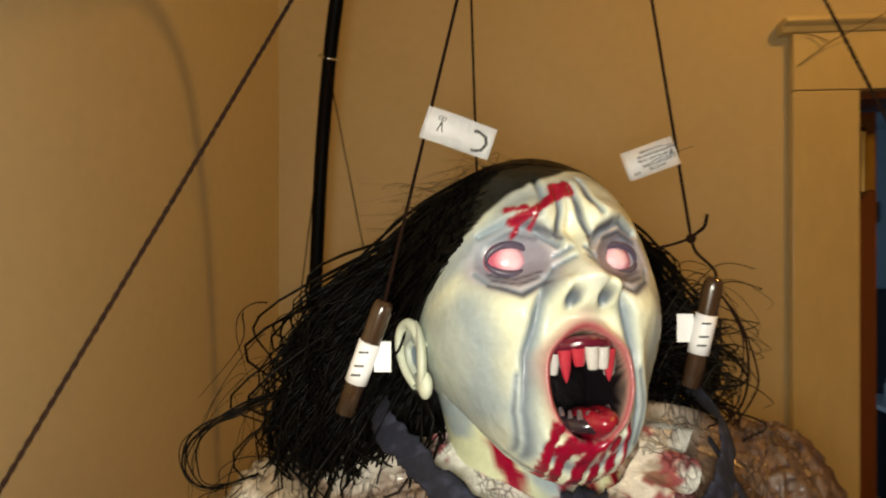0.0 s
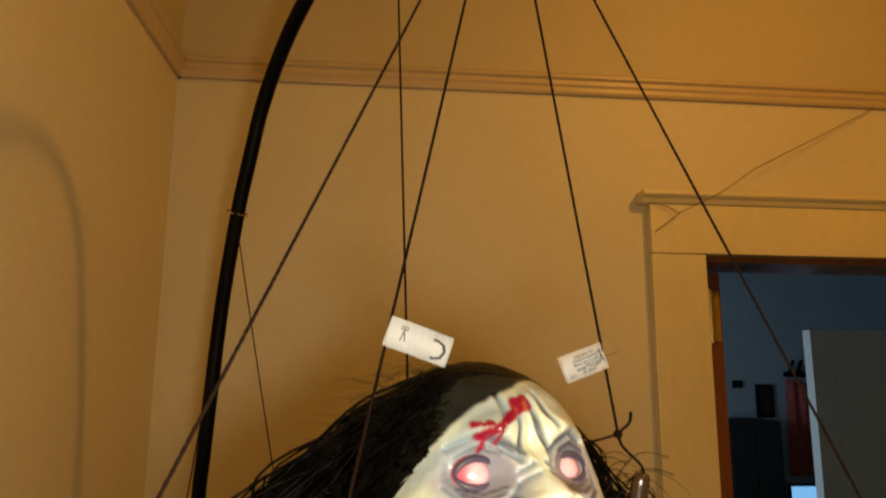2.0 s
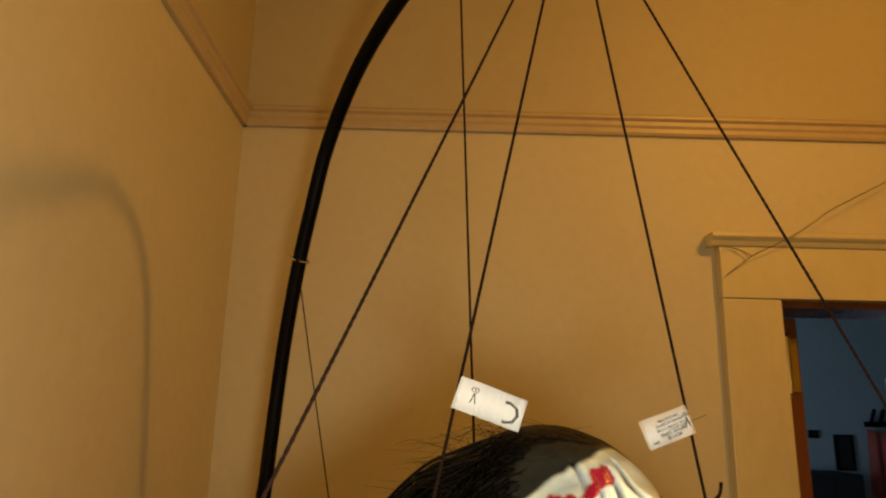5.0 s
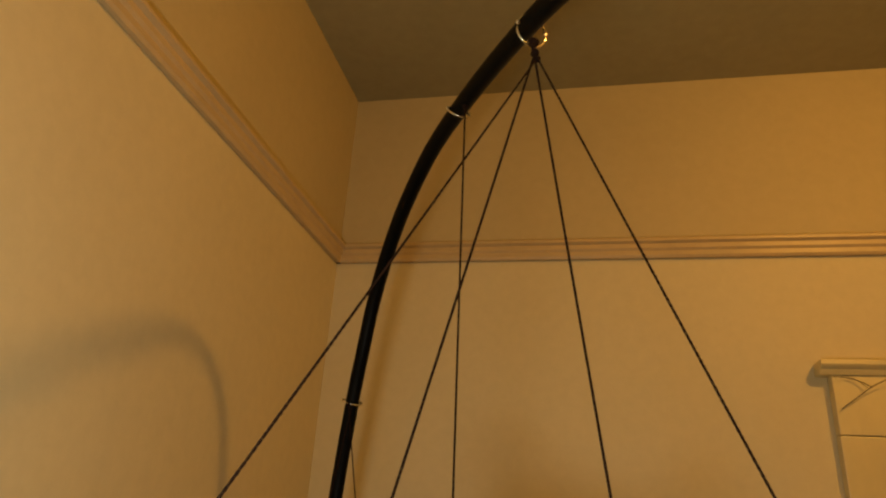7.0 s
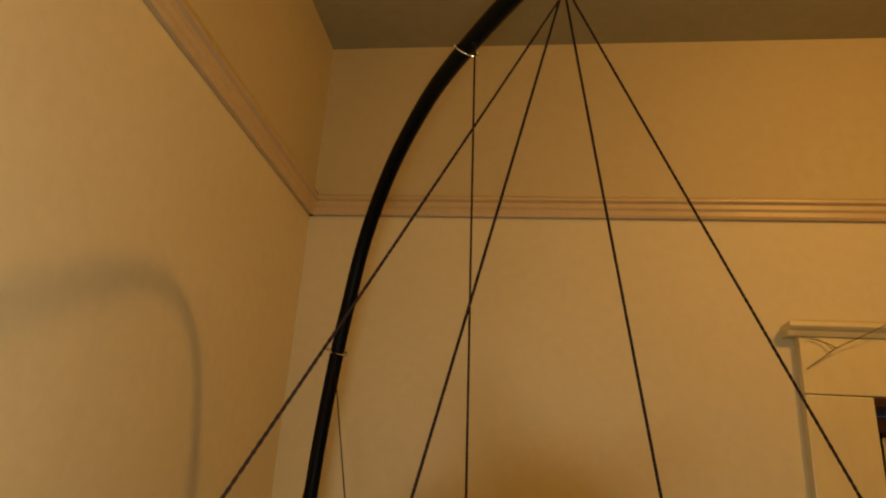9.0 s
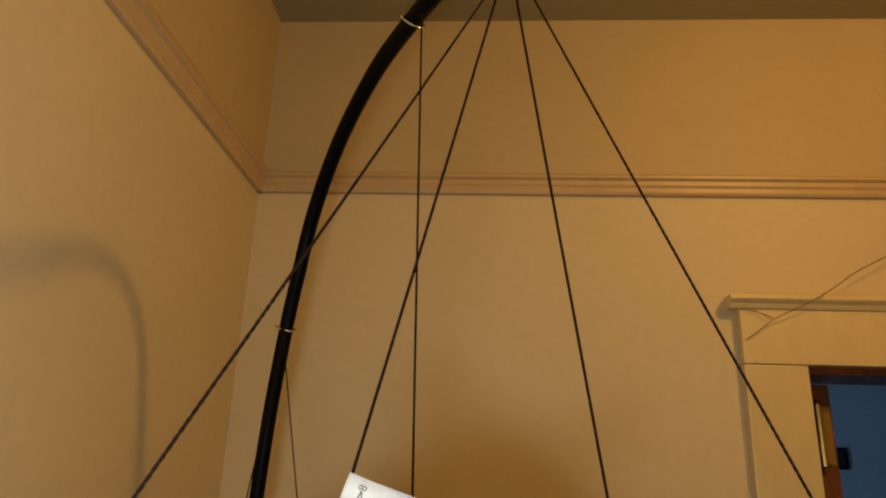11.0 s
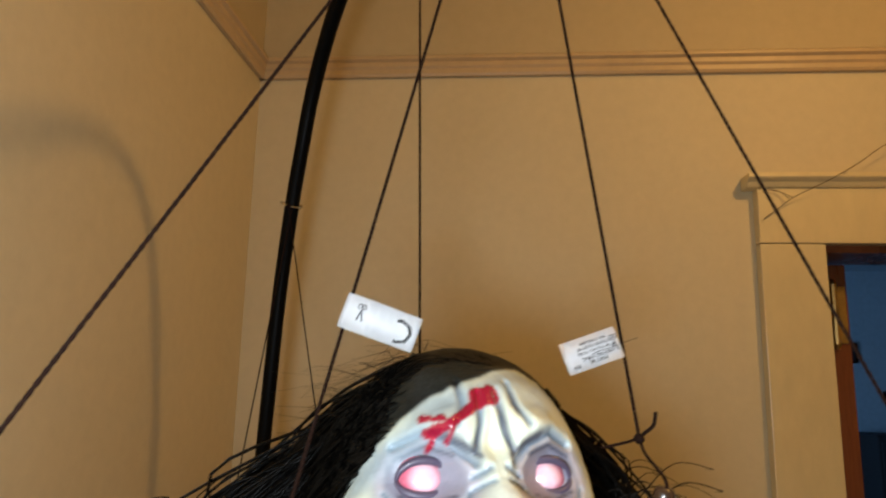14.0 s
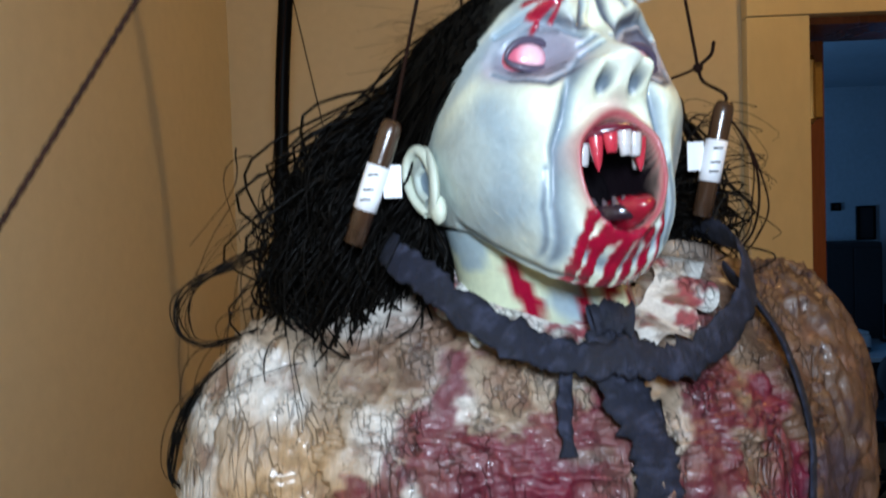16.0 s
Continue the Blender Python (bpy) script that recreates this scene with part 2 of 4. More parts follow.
part("jamb", box((DX0 - 0.012, -0.002, 0), (DX0 + 0.010, 0.132, DZ)), WOOD, door)
part("jamb", box((DX1 - 0.010, -0.002, 0), (DX1 + 0.012, 0.132, DZ)), WOOD, door)
part("head_jamb", box((DX0, -0.002, DZ - 0.012), (DX1, 0.132, DZ + 0.012)), WOOD, door)
leaf = part("door_leaf", box((1.138, 0.095, 0.01), (1.180, 0.86, 2.012), 0.003), WOOD, door, "red-brown varnished wooden door leaf, wide open")
bm = tube([(1.149, 0.086, 1.852), (1.149, 0.086, 1.973)], 0.0075, 10)
add_tube(bm, [(1.149, 0.086, 1.971), (1.149, 0.086, 1.975), (1.149, 0.086, 1.981)], lambda k: 0.009 * (1 - k * 0.6), 10)
add_tube(bm, [(1.149, 0.086, 1.845), (1.149, 0.086, 1.850), (1.149, 0.086, 1.854)], lambda k: 0.004 + 0.005 * k, 10)
add_box(bm, (1.158, 0.090, 1.857), (1.174, 0.096, 1.968), 0.001)
part("hinge", bm, BRASS, leaf, "aged brass butt hinge")

# dusty cobweb strands across the door head
web = thing("cobweb", "dusty brown cobweb strands hanging off the door head", "cobweb")
part("strand", tube(smooth_line([(0.983, -0.03, 2.075), (1.012, -0.038, 2.097), (1.037, -0.043, 2.115), (1.092, -0.052, 2.142), (1.145, -0.055, 2.173), (1.190, -0.048, 2.205), (1.242, -0.036, 2.233), (1.330, -0.028, 2.279), (1.421, -0.018, 2.326), (1.521, -0.006, 2.379)], 5), 0.0009, 5), WEB, web)
part("strand", tube(smooth_line([(1.034, -0.042, 2.112), (1.016, -0.036, 2.124), (0.990, -0.03, 2.133)], 5), 0.0008, 5), WEB, web)
part("strand", tube(smooth_line([(1.027, -0.04, 2.111), (1.009, -0.032, 2.129), (0.973, -0.04, 2.130)], 5), 0.0006, 5), WEB, web)

# ---- the far room ----
structure("wall_far_north", box((0.5, 4.0, 0), (5.7, 4.1, 2.65)), FAR, "dim blue-grey painted wall of the room beyond", "wall")
structure("wall_far_east", box((5.6, 0.13, 0), (5.7, 4.0, 2.65)), FAR, "dim blue-grey painted wall of the room beyond", "wall")
bm = box((0.5, 0.13, 0), (0.6, 1.7, 2.65))
add_box(bm, (0.5, 2.7, 0), (0.6, 4.0, 2.65))
add_box(bm, (0.5, 1.7, 0), (0.6, 2.7, 0.9))
add_box(bm, (0.5, 1.7, 2.1), (0.6, 2.7, 2.65))
structure("wall_far_west", bm, FAR, "dim blue-grey painted wall with a window opening", "wall")
structure("ceiling_far", box((0.5, 0.13, 2.62), (5.7, 4.1, 2.72)), FAR, "dim painted ceiling of the room beyond", "ceiling")

white = thing("panel_door", "white painted panel door standing ajar in the dim room beyond", "door")
part("leaf", box((2.385, 1.60, 0.01), (3.13, 1.655, 1.99), 0.003), WHITE, white)
for z0, z1 in ((0.15, 0.82), (1.05, 1.86)):
    for x0 in (2.49, 2.81):
        part("panel", box((x0, 1.588, z0), (x0 + 0.24, 1.602, z1), 0.006), WHITE, white)
bm = bmesh.new()
bmesh.ops.create_uvsphere(bm, u_segments=16, v_segments=10, radius=0.030, matrix=Matrix.Translation((2.47, 1.53, 0.94)))
add_tube(bm, [(2.47, 1.54, 0.94), (2.47, 1.60, 0.94)], 0.012, 10)
part("knob", bm, BLACK, white, "dark round door knob", True)


def hung_cloth(name, label, lo, hi, mat, folds):
    """A cloth hung on a hook: a sheet with soft vertical folds, gathered at the top."""
    bm = bmesh.new()
    n, m = 24, 16
    rows = []
    for j in range(m + 1):
        k = j / m
        row = []
        for i in range(n + 1):
            u = i / n - 0.5
            w = (hi[0] - lo[0]) * (0.92 + 0.08 * k)
            row.append(bm.verts.new(((lo[0] + hi[0]) / 2 + u * w, lo[1] + 0.03 * math.sin(u * folds) * (0.4 + 0.6 * k), hi[2] + (lo[2] - hi[2]) * k - 0.02 * math.cos(u * 5) * (1 - k))))
        rows.append(row)
    for a, b in zip(rows, rows[1:]):
        for i in range(n):
            bm.faces.new((a[i], a[i + 1], b[i + 1], b[i]))
    bmesh.ops.solidify(bm, geom=bm.faces[:], thickness=0.012)
    return tagged(mesh_object(name, bm, mat, True), label, "cloth")


hung_cloth("hanging_cloth", "faded red cloth hanging on the far wall", (3.69, 3.93, 1.01), (4.04, 4.0, 1.74), RED, 22)
rack = thing("hook_rack", "small dark rack of hooks over the red cloth", "hook rack")
part("rail", box((3.72, 3.97, 1.77), (4.04, 4.0, 1.81), 0.004), BLACK, rack)
for x in (3.76, 3.83, 3.91, 3.98):
    part("hook", tube(smooth_line([(x, 3.97, 1.80), (x, 3.93, 1.87), (x, 3.91, 1.90)], 4), 0.014, 6), BLACK, rack)
for x, z, w, h in ((3.28, 1.71, 0.07, 0.06), (3.47, 1.58, 0.14, 0.26), (2.96, 2.01, 0.16, 0.15)):
    fr = thing("picture_frame", "small dark framed picture on the dim far wall", "picture frame", group="far wall pictures")
    part("backing", box((x, 3.985, z - h / 2), (x + w, 4.0, z + h / 2)), DARK, fr)
    for a, b in (((x, z - h / 2), (x + w, z - h / 2 + 0.014)), ((x, z + h / 2 - 0.014), (x + w, z + h / 2)), ((x, z - h / 2 + 0.014), (x + 0.014, z + h / 2 - 0.014)), ((x + w - 0.014, z - h / 2 + 0.014), (x + w, z + h / 2 - 0.014))):
        part("frame_bar", box((a[0], 3.973, a[1]), (b[0], 3.986, b[1]), 0.002), BLACK, fr)

cab = thing("dark_cabinet", "tall dark cabinet standing in the dim room beyond", "cabinet")
part("body", box((3.02, 3.62, 0.0), (3.44, 3.98, 1.45), 0.01), DARK, cab)
part("door", box((3.04, 3.605, 0.05), (3.225, 3.625, 1.41), 0.004), DARK, cab)
part("door", box((3.235, 3.605, 0.05), (3.42, 3.625, 1.41), 0.004), DARK, cab)
desk = thing("desk", "pale-topped desk with dark legs in the dim room beyond", "desk")
part("top", box((2.75, 2.95, 0.73), (4.3, 3.58, 0.76), 0.004), GREY, desk)
for x in (2.78, 4.22):
    for y in (2.98, 3.50):
        part("leg", box((x, y, 0), (x + 0.05, y + 0.05, 0.73), 0.004), BLACK, desk)
mon = thing("monitor", "computer monitor glowing blue on the desk", "monitor")
part("stand", tube([(3.44, 3.42, 0.76), (3.44, 3.42, 0.84)], 0.02, 10), BLACK, mon)
part("foot", box((3.34, 3.34, 0.76), (3.54, 3.50, 0.775), 0.005), BLACK, mon)
part("housing", box((3.33, 3.40, 0.80), (3.75, 3.435, 1.03), 0.006), BLACK, mon)
part("screen", box((3.345, 3.394, 0.815), (3.735, 3.402, 1.015)), SCREEN, mon, "blue glowing screen")
prn = thing("printer", "pale grey printer with a rounded body on the desk", "printer")
part("body", box((2.88, 3.15, 0.76), (3.08, 3.42, 0.87), 0.02), GREY, prn)
part("paper_tray", box((2.91, 3.10, 0.775), (3.05, 3.155, 0.79), 0.003), DARK, prn)
part("lid", box((2.89, 3.16, 0.87), (3.07, 3.41, 0.888), 0.006), GREY, prn)
chair = thing("office_chair", "black padded office chair at the desk", "chair")
bm = bmesh.new()
bmesh.ops.create_uvsphere(bm, u_segments=24, v_segments=14, radius=1, matrix=Matrix.Translation((2.98, 2.62, 0.72)) @ Matrix.Diagonal((0.19, 0.05, 0.17, 1)))
part("backrest", bm, DARK, chair, smooth=True)
bm = bmesh.new()
bmesh.ops.create_uvsphere(bm, u_segments=24, v_segments=14, radius=1, matrix=Matrix.Translation((2.98, 2.80, 0.46)) @ Matrix.Diagonal((0.22, 0.21, 0.05, 1)))
part("seat", bm, DARK, chair, smooth=True)
part("stem", tube([(2.98, 2.78, 0.04), (2.98, 2.78, 0.44)], 0.025, 10), BLACK, chair)
part("back_support", tube(smooth_line([(2.98, 2.76, 0.43), (2.98, 2.60, 0.46), (2.98, 2.585, 0.66)], 5), 0.02, 8), BLACK, chair)
for i in range(5):
    a = 2 * math.pi * i / 5
    part("foot", tube([(2.98, 2.78, 0.07), (2.98 + 0.26 * math.cos(a), 2.78 + 0.26 * math.sin(a), 0.018)], 0.018, 8), BLACK, chair)

# ---- pole, rings, cords, tags ----
ARCH = ((-0.092, 0.012), (-0.092, 0.6), (-0.092, 1.3), (-0.088, 1.60), (-0.078, 1.68), (-0.066, 1.76), (-0.044, 1.88), (-0.010, 1.990), (0.018, 2.052), (0.052, 2.118), (0.103, 2.174), (0.163, 2.214), (0.246, 2.244), (0.33, 2.252), (0.42, 2.250), (0.511, 2.240), (0.57, 2.226), (0.63, 2.206))


def arch_point(s, z):
    """A point of the pole's upright plane, s metres along it from the lower ring."""
    return Vector((0.2375 + 0.536 * s, -0.4745 - 0.844 * s, z))


POLE = smooth_line([arch_point(*q) for q in ARCH], 8)
pole = thing("bent_pole", "black bent plastic-coated pole arching over the puppet", "pole")
part("rod", tube(POLE, 0.0093, 16), BLACK, pole, smooth=True)
part("base_plate", tube([arch_point(-0.092, z) for z in (0.0, 0.008, 0.014)], lambda k: 0.14 - 0.01 * k, 32), BLACK, pole)
part("end_cap", tube([POLE[-2], POLE[-1], POLE[-1] + (POLE[-1] - POLE[-2]) * 0.8], 0.0108, 16), BLACK, pole)


def split_ring(at, radius, normal):
    """A wire ring round the pole with its bright ends at the sides."""
    ring = thing("wire_ring", "small bright steel wire ring clipped round the pole", "ring", group="rings on the pole")
    n = Vector(normal).normalized()
    u = n.cross(Vector((0, 0, 1))).normalized()
    v = u.cross(n)
    pts = [Vector(at) + radius * (math.cos(a) * u + math.sin(a) * v) for a in (2 * math.pi * (i / 32 * 0.97 + 0.015) for i in range(33))]
    part("wire", tube(pts, 0.0011, 8), STEEL, ring, smooth=True)
    for p in (pts[1], pts[15], pts[22]):
        bm = bmesh.new()
        bmesh.ops.create_uvsphere(bm, u_segments=10, v_segments=8, radius=0.0022, matrix=Matrix.Translation(p))
        part("bead", bm, STEEL, ring, smooth=True)
    return ring


split_ring(arch_point(0.493, 2.2325), 0.0142, (0.60, -0.75, -0.1))
split_ring(arch_point(0.331, 2.2485), 0.0122, (0.43, -0.68, 0.6))
split_ring(arch_point(-0.010, 1.990), 0.0135, (0.25, -0.30, 0.92))

PEG_L = (Vector((0.4025, -0.982, 1.715)), Vector((0.3805, -0.978, 1.656)))
PEG_R = (Vector((0.580, -0.936, 1.726)), Vector((0.569, -0.928, 1.664)))


def cord(a, b, radius=0.00125, on=None):
    """A braided cord from a ring, a hair slack, with a fine twist."""
    ob = thing("cord", "dark brown braided cord tied to a ring on the pole", "cord", group="puppet cords")
    a, b = Vector(a), Vector(b)
    n = 420
    bm = bmesh.new()
    d = (b - a).normalized()
    u = d.orthogonal().normalized()
    v = d.cross(u)
    for ph in (0, math.pi):
        pts = [a.lerp(b, i / n) + Vector((0, 0, -0.002 * math.sin(math.pi * i / n))) + 0.00026 * (math.cos(i * 1.25 + ph) * u + math.sin(i * 1.25 + ph) * v) for i in range(n + 1)]
        add_tube(bm, pts + ([b.lerp(Vector(on), k / 8) for k in range(1, 9)] if on else []), radius * 0.66, 5)
    part("braid", bm, CORD, ob, smooth=True)
    bm = bmesh.new()
    bmesh.ops.create_icosphere(bm, subdivisions=2, radius=0.0032, matrix=Matrix.Translation(a))
    for w in bm.verts:
        w.co += Vector((noise.noise(w.co * 900), noise.noise(w.co * 900 + Vector((5, 1, 2))), 0)) * 0.0008
    part("knot", bm, CORD, ob, smooth=True)
    return ob


KNOT_R = Vector((0.571, -0.921, 1.748))
TIE = Vector((0.504, -0.898, 2.201))
cord(TIE + Vector((0.002, -0.004, 0)), PEG_L[0], on=PEG_L[0].lerp(PEG_L[1], 0.2))
cord(TIE + Vector((0.001, -0.003, 0)), KNOT_R)
cord(TIE + Vector((0.003, -0.002, -0.005)), (0.288, -1.180, 1.590), 0.0010)
cord(TIE + Vector((0.002, -0.002, 0)), (0.766, -1.000, 1.535), 0.0011)
cord((0.425, -0.772, 2.243), (0.442, -0.810, 1.765), on=(0.449, -0.865, 1.718))
cord((0.232, -0.480, 1.985), (0.302, -0.490, 1.645), 0.0010, on=(0.40, -0.825, 1.44))
cord((0.235, -0.474, 1.985), (0.208, -0.540, 1.62), 0.0010, on=(0.39, -0.825, 1.42))
bunch = thing("cord_bunch", "four dark cords knotted together under the ring", "cord knot")
for i in range(4):
    w = Vector((0.0012 * math.cos(i * 1.57), 0.0012 * math.sin(i * 1.57), 0))
    part("cord_end", tube(smooth_line([TIE - w * 0.6, TIE + w * 0.9 + Vector((0, 0, 0.008)), Vector((0.504, -0.895, 2.2185)) + w], 4), 0.0010, 6), CORD, bunch)
bm = bmesh.new()
bmesh.ops.create_icosphere(bm, subdivisions=2, radius=0.0045, matrix=Matrix.Translation((0.504, -0.895, 2.217)))
for w in bm.verts:
    w.co += Vector((noise.noise(w.co * 700), noise.noise(w.co * 700 + Vector((5, 1, 2))), noise.noise(w.co * 600))) * 0.0018
part("knot", bm, CORD, bunch, smooth=True)
tail = thing("cord_tail", "frayed dark cord tail knotted to the peg", "cord")
part("tail", tube(smooth_line([KNOT_R, KNOT_R + Vector((0.003, 0, 0.003)), KNOT_R + Vector((0.007, -0.002, 0.007)), KNOT_R + Vector((0.0085, -0.002, 0.014))], 4), 0.0010, 6), CORD, tail)
part("tail", tube(smooth_line([KNOT_R, KNOT_R + Vector((-0.012, 0.004, -0.004)), KNOT_R + Vector((-0.03, 0.008, -0.008))], 4), 0.0008, 6), CORD, tail)
part("loop", tube(smooth_line([KNOT_R, KNOT_R + Vector((0.003, 0, -0.008)), PEG_R[0] + Vector((0, 0, 0.004)), PEG_R[0] + Vector((0, 0, -0.004))], 4), 0.0009, 6), CORD, tail)
for off, w in ((0.0, 0.0007), (0.003, 0.0005), (-0.002, 0.0004)):
    part("loose_loop", tube(smooth_line([PEG_R[0] + Vector(q) + Vector((off, off * 0.5, -off)) for q in ((0.001, 0.003, -0.006), (0.010, 0.003, -0.018), (0.018, 0.004, -0.036), (0.020 + off, 0.006, -0.056), (0.017, 0.008, -0.072), (0.010, 0.010, -0.082))], 6), w, 6), CORD, tail)
bm = bmesh.new()
bmesh.ops.create_icosphere(bm, subdivisions=2, radius=0.003, matrix=Matrix.Translation(KNOT_R))
part("knot", bm, CORD, tail, smooth=True)


def peg(a, b, band, way):
    ob = thing("peg", "dark brown varnished peg with a white paper band beside the neck", "peg", group="neck pegs")
    part("shaft", tube([a.lerp(b, k) for k in (0, 0.04, 0.1, 0.5, 1)], lambda k: 0.0055 * (0.72 if k < 0.1 else 0.93 if k < 0.3 else 1.0), 14), PEG, ob, smooth=True)
    lab = part("paper_band", tube([a.lerp(b, k) for k in (band, band + 0.12, band + 0.24, band + 0.36)], 0.0060, 14), PAPER, ob, "white paper band", True)
    mid = a.lerp(b, band + 0.15)
    near, far = sorted((0.005 * way, 0.014 * way))
    flap = box(mid + Vector((near, 0.0005, -0.007)), mid + Vector((far, 0.0020, 0.009)), 0.0003)
    part("flap", flap, PAPER, lab)
    for k in (0.08, 0.2, 0.28):
        c = a.lerp(b, band + k)
        part("print_bar", box(c + Vector((-0.003, -0.0064, -0.0005)), c + Vector((0.002, -0.0055, 0.0005))), INK, lab)
    return ob


peg(*PEG_L, 0.36, 1)
peg(*PEG_R, 0.33, -1)


def text_part(words, size, m, parent):
    cu = bpy.data.curves.new("text", "FONT")
    cu.body, cu.size, cu.extrude, cu.align_x, cu.align_y = words, size, 0.00008, "CENTER", "CENTER"
    cu.resolution_u = 2
    ob = new("lettering", cu)
    bpy.context.view_layer.update()
    me = bpy.data.meshes.new_from_object(ob.evaluated_get(bpy.context.evaluated_depsgraph_get()))
    bpy.data.objects.remove(ob)
    me.materials.clear()
    me.materials.append(INK)
    got = new("lettering", me)
    got.matrix_world = m
    got.parent = parent
    return got


def cord_tag(name, label, corner, along, down, width, height, curl, marks):
    """A folded satin tag: corner is where it hangs on the cord, along its length, down its height."""
    ob = thing(name, label, "tag", group="tags on the cords")
    corner, along, down = Vector(corner), Vector(along).normalized(), Vector(down)
    down = (down - along * down.dot(along)).normalized()
    out = along.cross(down)
    if out.y > 0:
        out = -out
    bm = bmesh.new()
    n = 16
    surf = lambda s, v: corner + along * (s * width) + down * (v * height) + out * (curl * math.sin(s * 5.2) * (1 - 0.3 * v))
    for off in (0.0, 0.0012):
        rows = [[bm.verts.new(surf(i / n, v) - out * off * (0.3 + i / n) - down * off * 0.6) for v in (0, 0.5, 1)] for i in range(n + 1)]
        for a, b in zip(rows, rows[1:]):
            for j in range(2):
                bm.faces.new((a[j], a[j + 1], b[j + 1], b[j]))
    bmesh.ops.solidify(bm, geom=bm.faces[:], thickness=0.0002)
    part("cloth", bm, PAPER, ob, smooth=True)

    def frame_at(s, v, turn=0.0):
        m = Matrix((along, -down, out)).transposed().to_4x4()
        if m.to_3x3().determinant() < 0:
            m = Matrix((-along, -down, out)).transposed().to_4x4()
        m.translation = surf(s, v) + out * 0.0006
        return m @ Matrix.Rotation(radians(turn), 4, "Z")

    marks(ob, frame_at)
    return ob


def scissors(ob, m):
    """A printed cut-here sign: two blades and two finger loops."""
    bm = bmesh.new()
    for sgn in (-1, 1):
        add_tube(bm, [m @ Vector((0, 0, 0)), m @ Vector((sgn * 0.0014, -0.0055, 0))], 0.0003, 5)
        add_tube(bm, [m @ Vector((sgn * 0.0010 + 0.0009 * math.cos(a), 0.0016 + 0.0011 * math.sin(a), 0)) for a in [i * math.pi / 4 for i in range(9)]], 0.00022, 5)
    part("printed_scissors", bm, INK, ob)


def marks_left(ob, at):
    scissors(ob, at(0.24, 0.32, 4))
    text_part("C", 0.017, at(0.80, 0.50, 180), ob)


def marks_right(ob, at):
    scissors(ob, at(0.10, 0.36, -6))
    for i, (words, size) in enumerate((("MUST BE", 0.0026), ("BEFORE USING", 0.0026), ("THIS TAG NOT TO BE", 0.0020), ("REMOVED EXCEPT BY", 0.0020), ("THE CONSUMER", 0.0020))):
        text_part(words, size, at(0.46, 0.80 - 0.15 * i - (0.04 if i > 1 else 0), 180), ob)
    text_part("ON", 0.0026, at(0.84, 0.82, 180), ob)
    m = at(0.52, 0.57)
    part("printed_line", box((0, 0, 0), (0.0001, 0.0001, 0.0001)), INK, ob).matrix_world = m @ Matrix.Diagonal((260, 3, 1, 1))


TAG_L = Vector((0.4245, -0.974, 1.8165))
cord_tag("tag", "white satin tag with a printed letter C hanging on a cord", TAG_L, (0.038, 0.003, -0.013), (-0.008, 0, -0.016), 0.0380, 0.0165, 0.0024, marks_left)
TAG_R = Vector((0.5570, -0.9340, 1.8050))
cord_tag("tag", "white satin care tag with small black print on a cord", TAG_R, (-0.033, -0.008, -0.0120), (0.006, 0, -0.016), 0.0310, 0.0160, 0.0012, marks_right)

# ---- the puppet: one mesh, painted ----
HEAD_R = np.array((Matrix.Rotation(radians(19), 3, "Z") @ Matrix.Rotation(radians(-12.5), 3, "X")))
HEAD_C = np.array((0.5025, -1.0045, 1.7195)) - HEAD_R @ np.array((0, -0.072, 0.021))
TALL = np.array((1.0, 1.0, 1.05))
LEATHER, GORE, LOCKS, CLOTH, STRIP = 0, 1, 2, 3, 4
V, FA, CO, MI = [], [], [], []


def put(verts, faces, cols, mat):
    base = sum(len(v) for v in V)
    V.append(np.asarray(verts, float))
    CO.append(np.asarray(cols, float) if np.ndim(cols) == 2 else np.tile(np.asarray(cols, float), (len(verts), 1)))
    FA.extend([tuple(i + base for i in f) for f in faces])
    MI.extend([mat] * len(faces) if np.isscalar(mat) else mat)


def grid_faces(n, m, wrap=True):
    """Faces of n rings of m vertices."""
    return [(i * m + j, i * m + (j + 1) % m, (i + 1) * m + (j + 1) % m, (i + 1) * m + j) for i in range(n - 1) for j in range(m if wrap else m - 1)]


def sm(a, b, x):
    t = np.clip((x - a) / (b - a), 0, 1)
    return t * t * (3 - 2 * t)


def bell(x, z, cx, cz, sx, sz=None):
    return np.exp(-((x - cx) / sx) ** 2 - ((z - cz) / (sz or sx)) ** 2)


def away(x, z, line):
    """Distance in the face's plane to a polyline."""
    best = np.full(np.shape(x), 9.0)
    for (ax, az), (bx, bz) in zip(line, line[1:]):
        dx, dz = bx - ax, bz - az
        k = np.clip(((x - ax) * dx + (z - az) * dz) / (dx * dx + dz * dz), 0, 1)
        best = np.minimum(best, np.hypot(x - ax - k * dx, z - az - k * dz))
    return best


def grain(p, scale, seed=0.0):
    return np.array([noise.fractal(Vector(q) * scale + Vector((seed, seed * 2, -seed)), 0.8, 2.0, 3) for q in p])


def blend(col, target, k):
    return col + (np.asarray(target) - col) * np.asarray(k)[:, None]


def ellipsoid(centre, radii, n=14, m=20):
    lat = np.linspace(-math.pi / 2, math.pi / 2, n)
    lon = np.linspace(0, 2 * math.pi, m, endpoint=False)
    la, lo = np.meshgrid(lat, lon, indexing="ij")
    p = np.stack([np.cos(la) * np.cos(lo), np.cos(la) * np.sin(lo), np.sin(la)], -1).reshape(-1, 3)
    return p * np.asarray(radii) + np.asarray(centre), grid_faces(n, m)


def to_world(p):
    return (np.asarray(p) * TALL) @ HEAD_R.T + HEAD_C


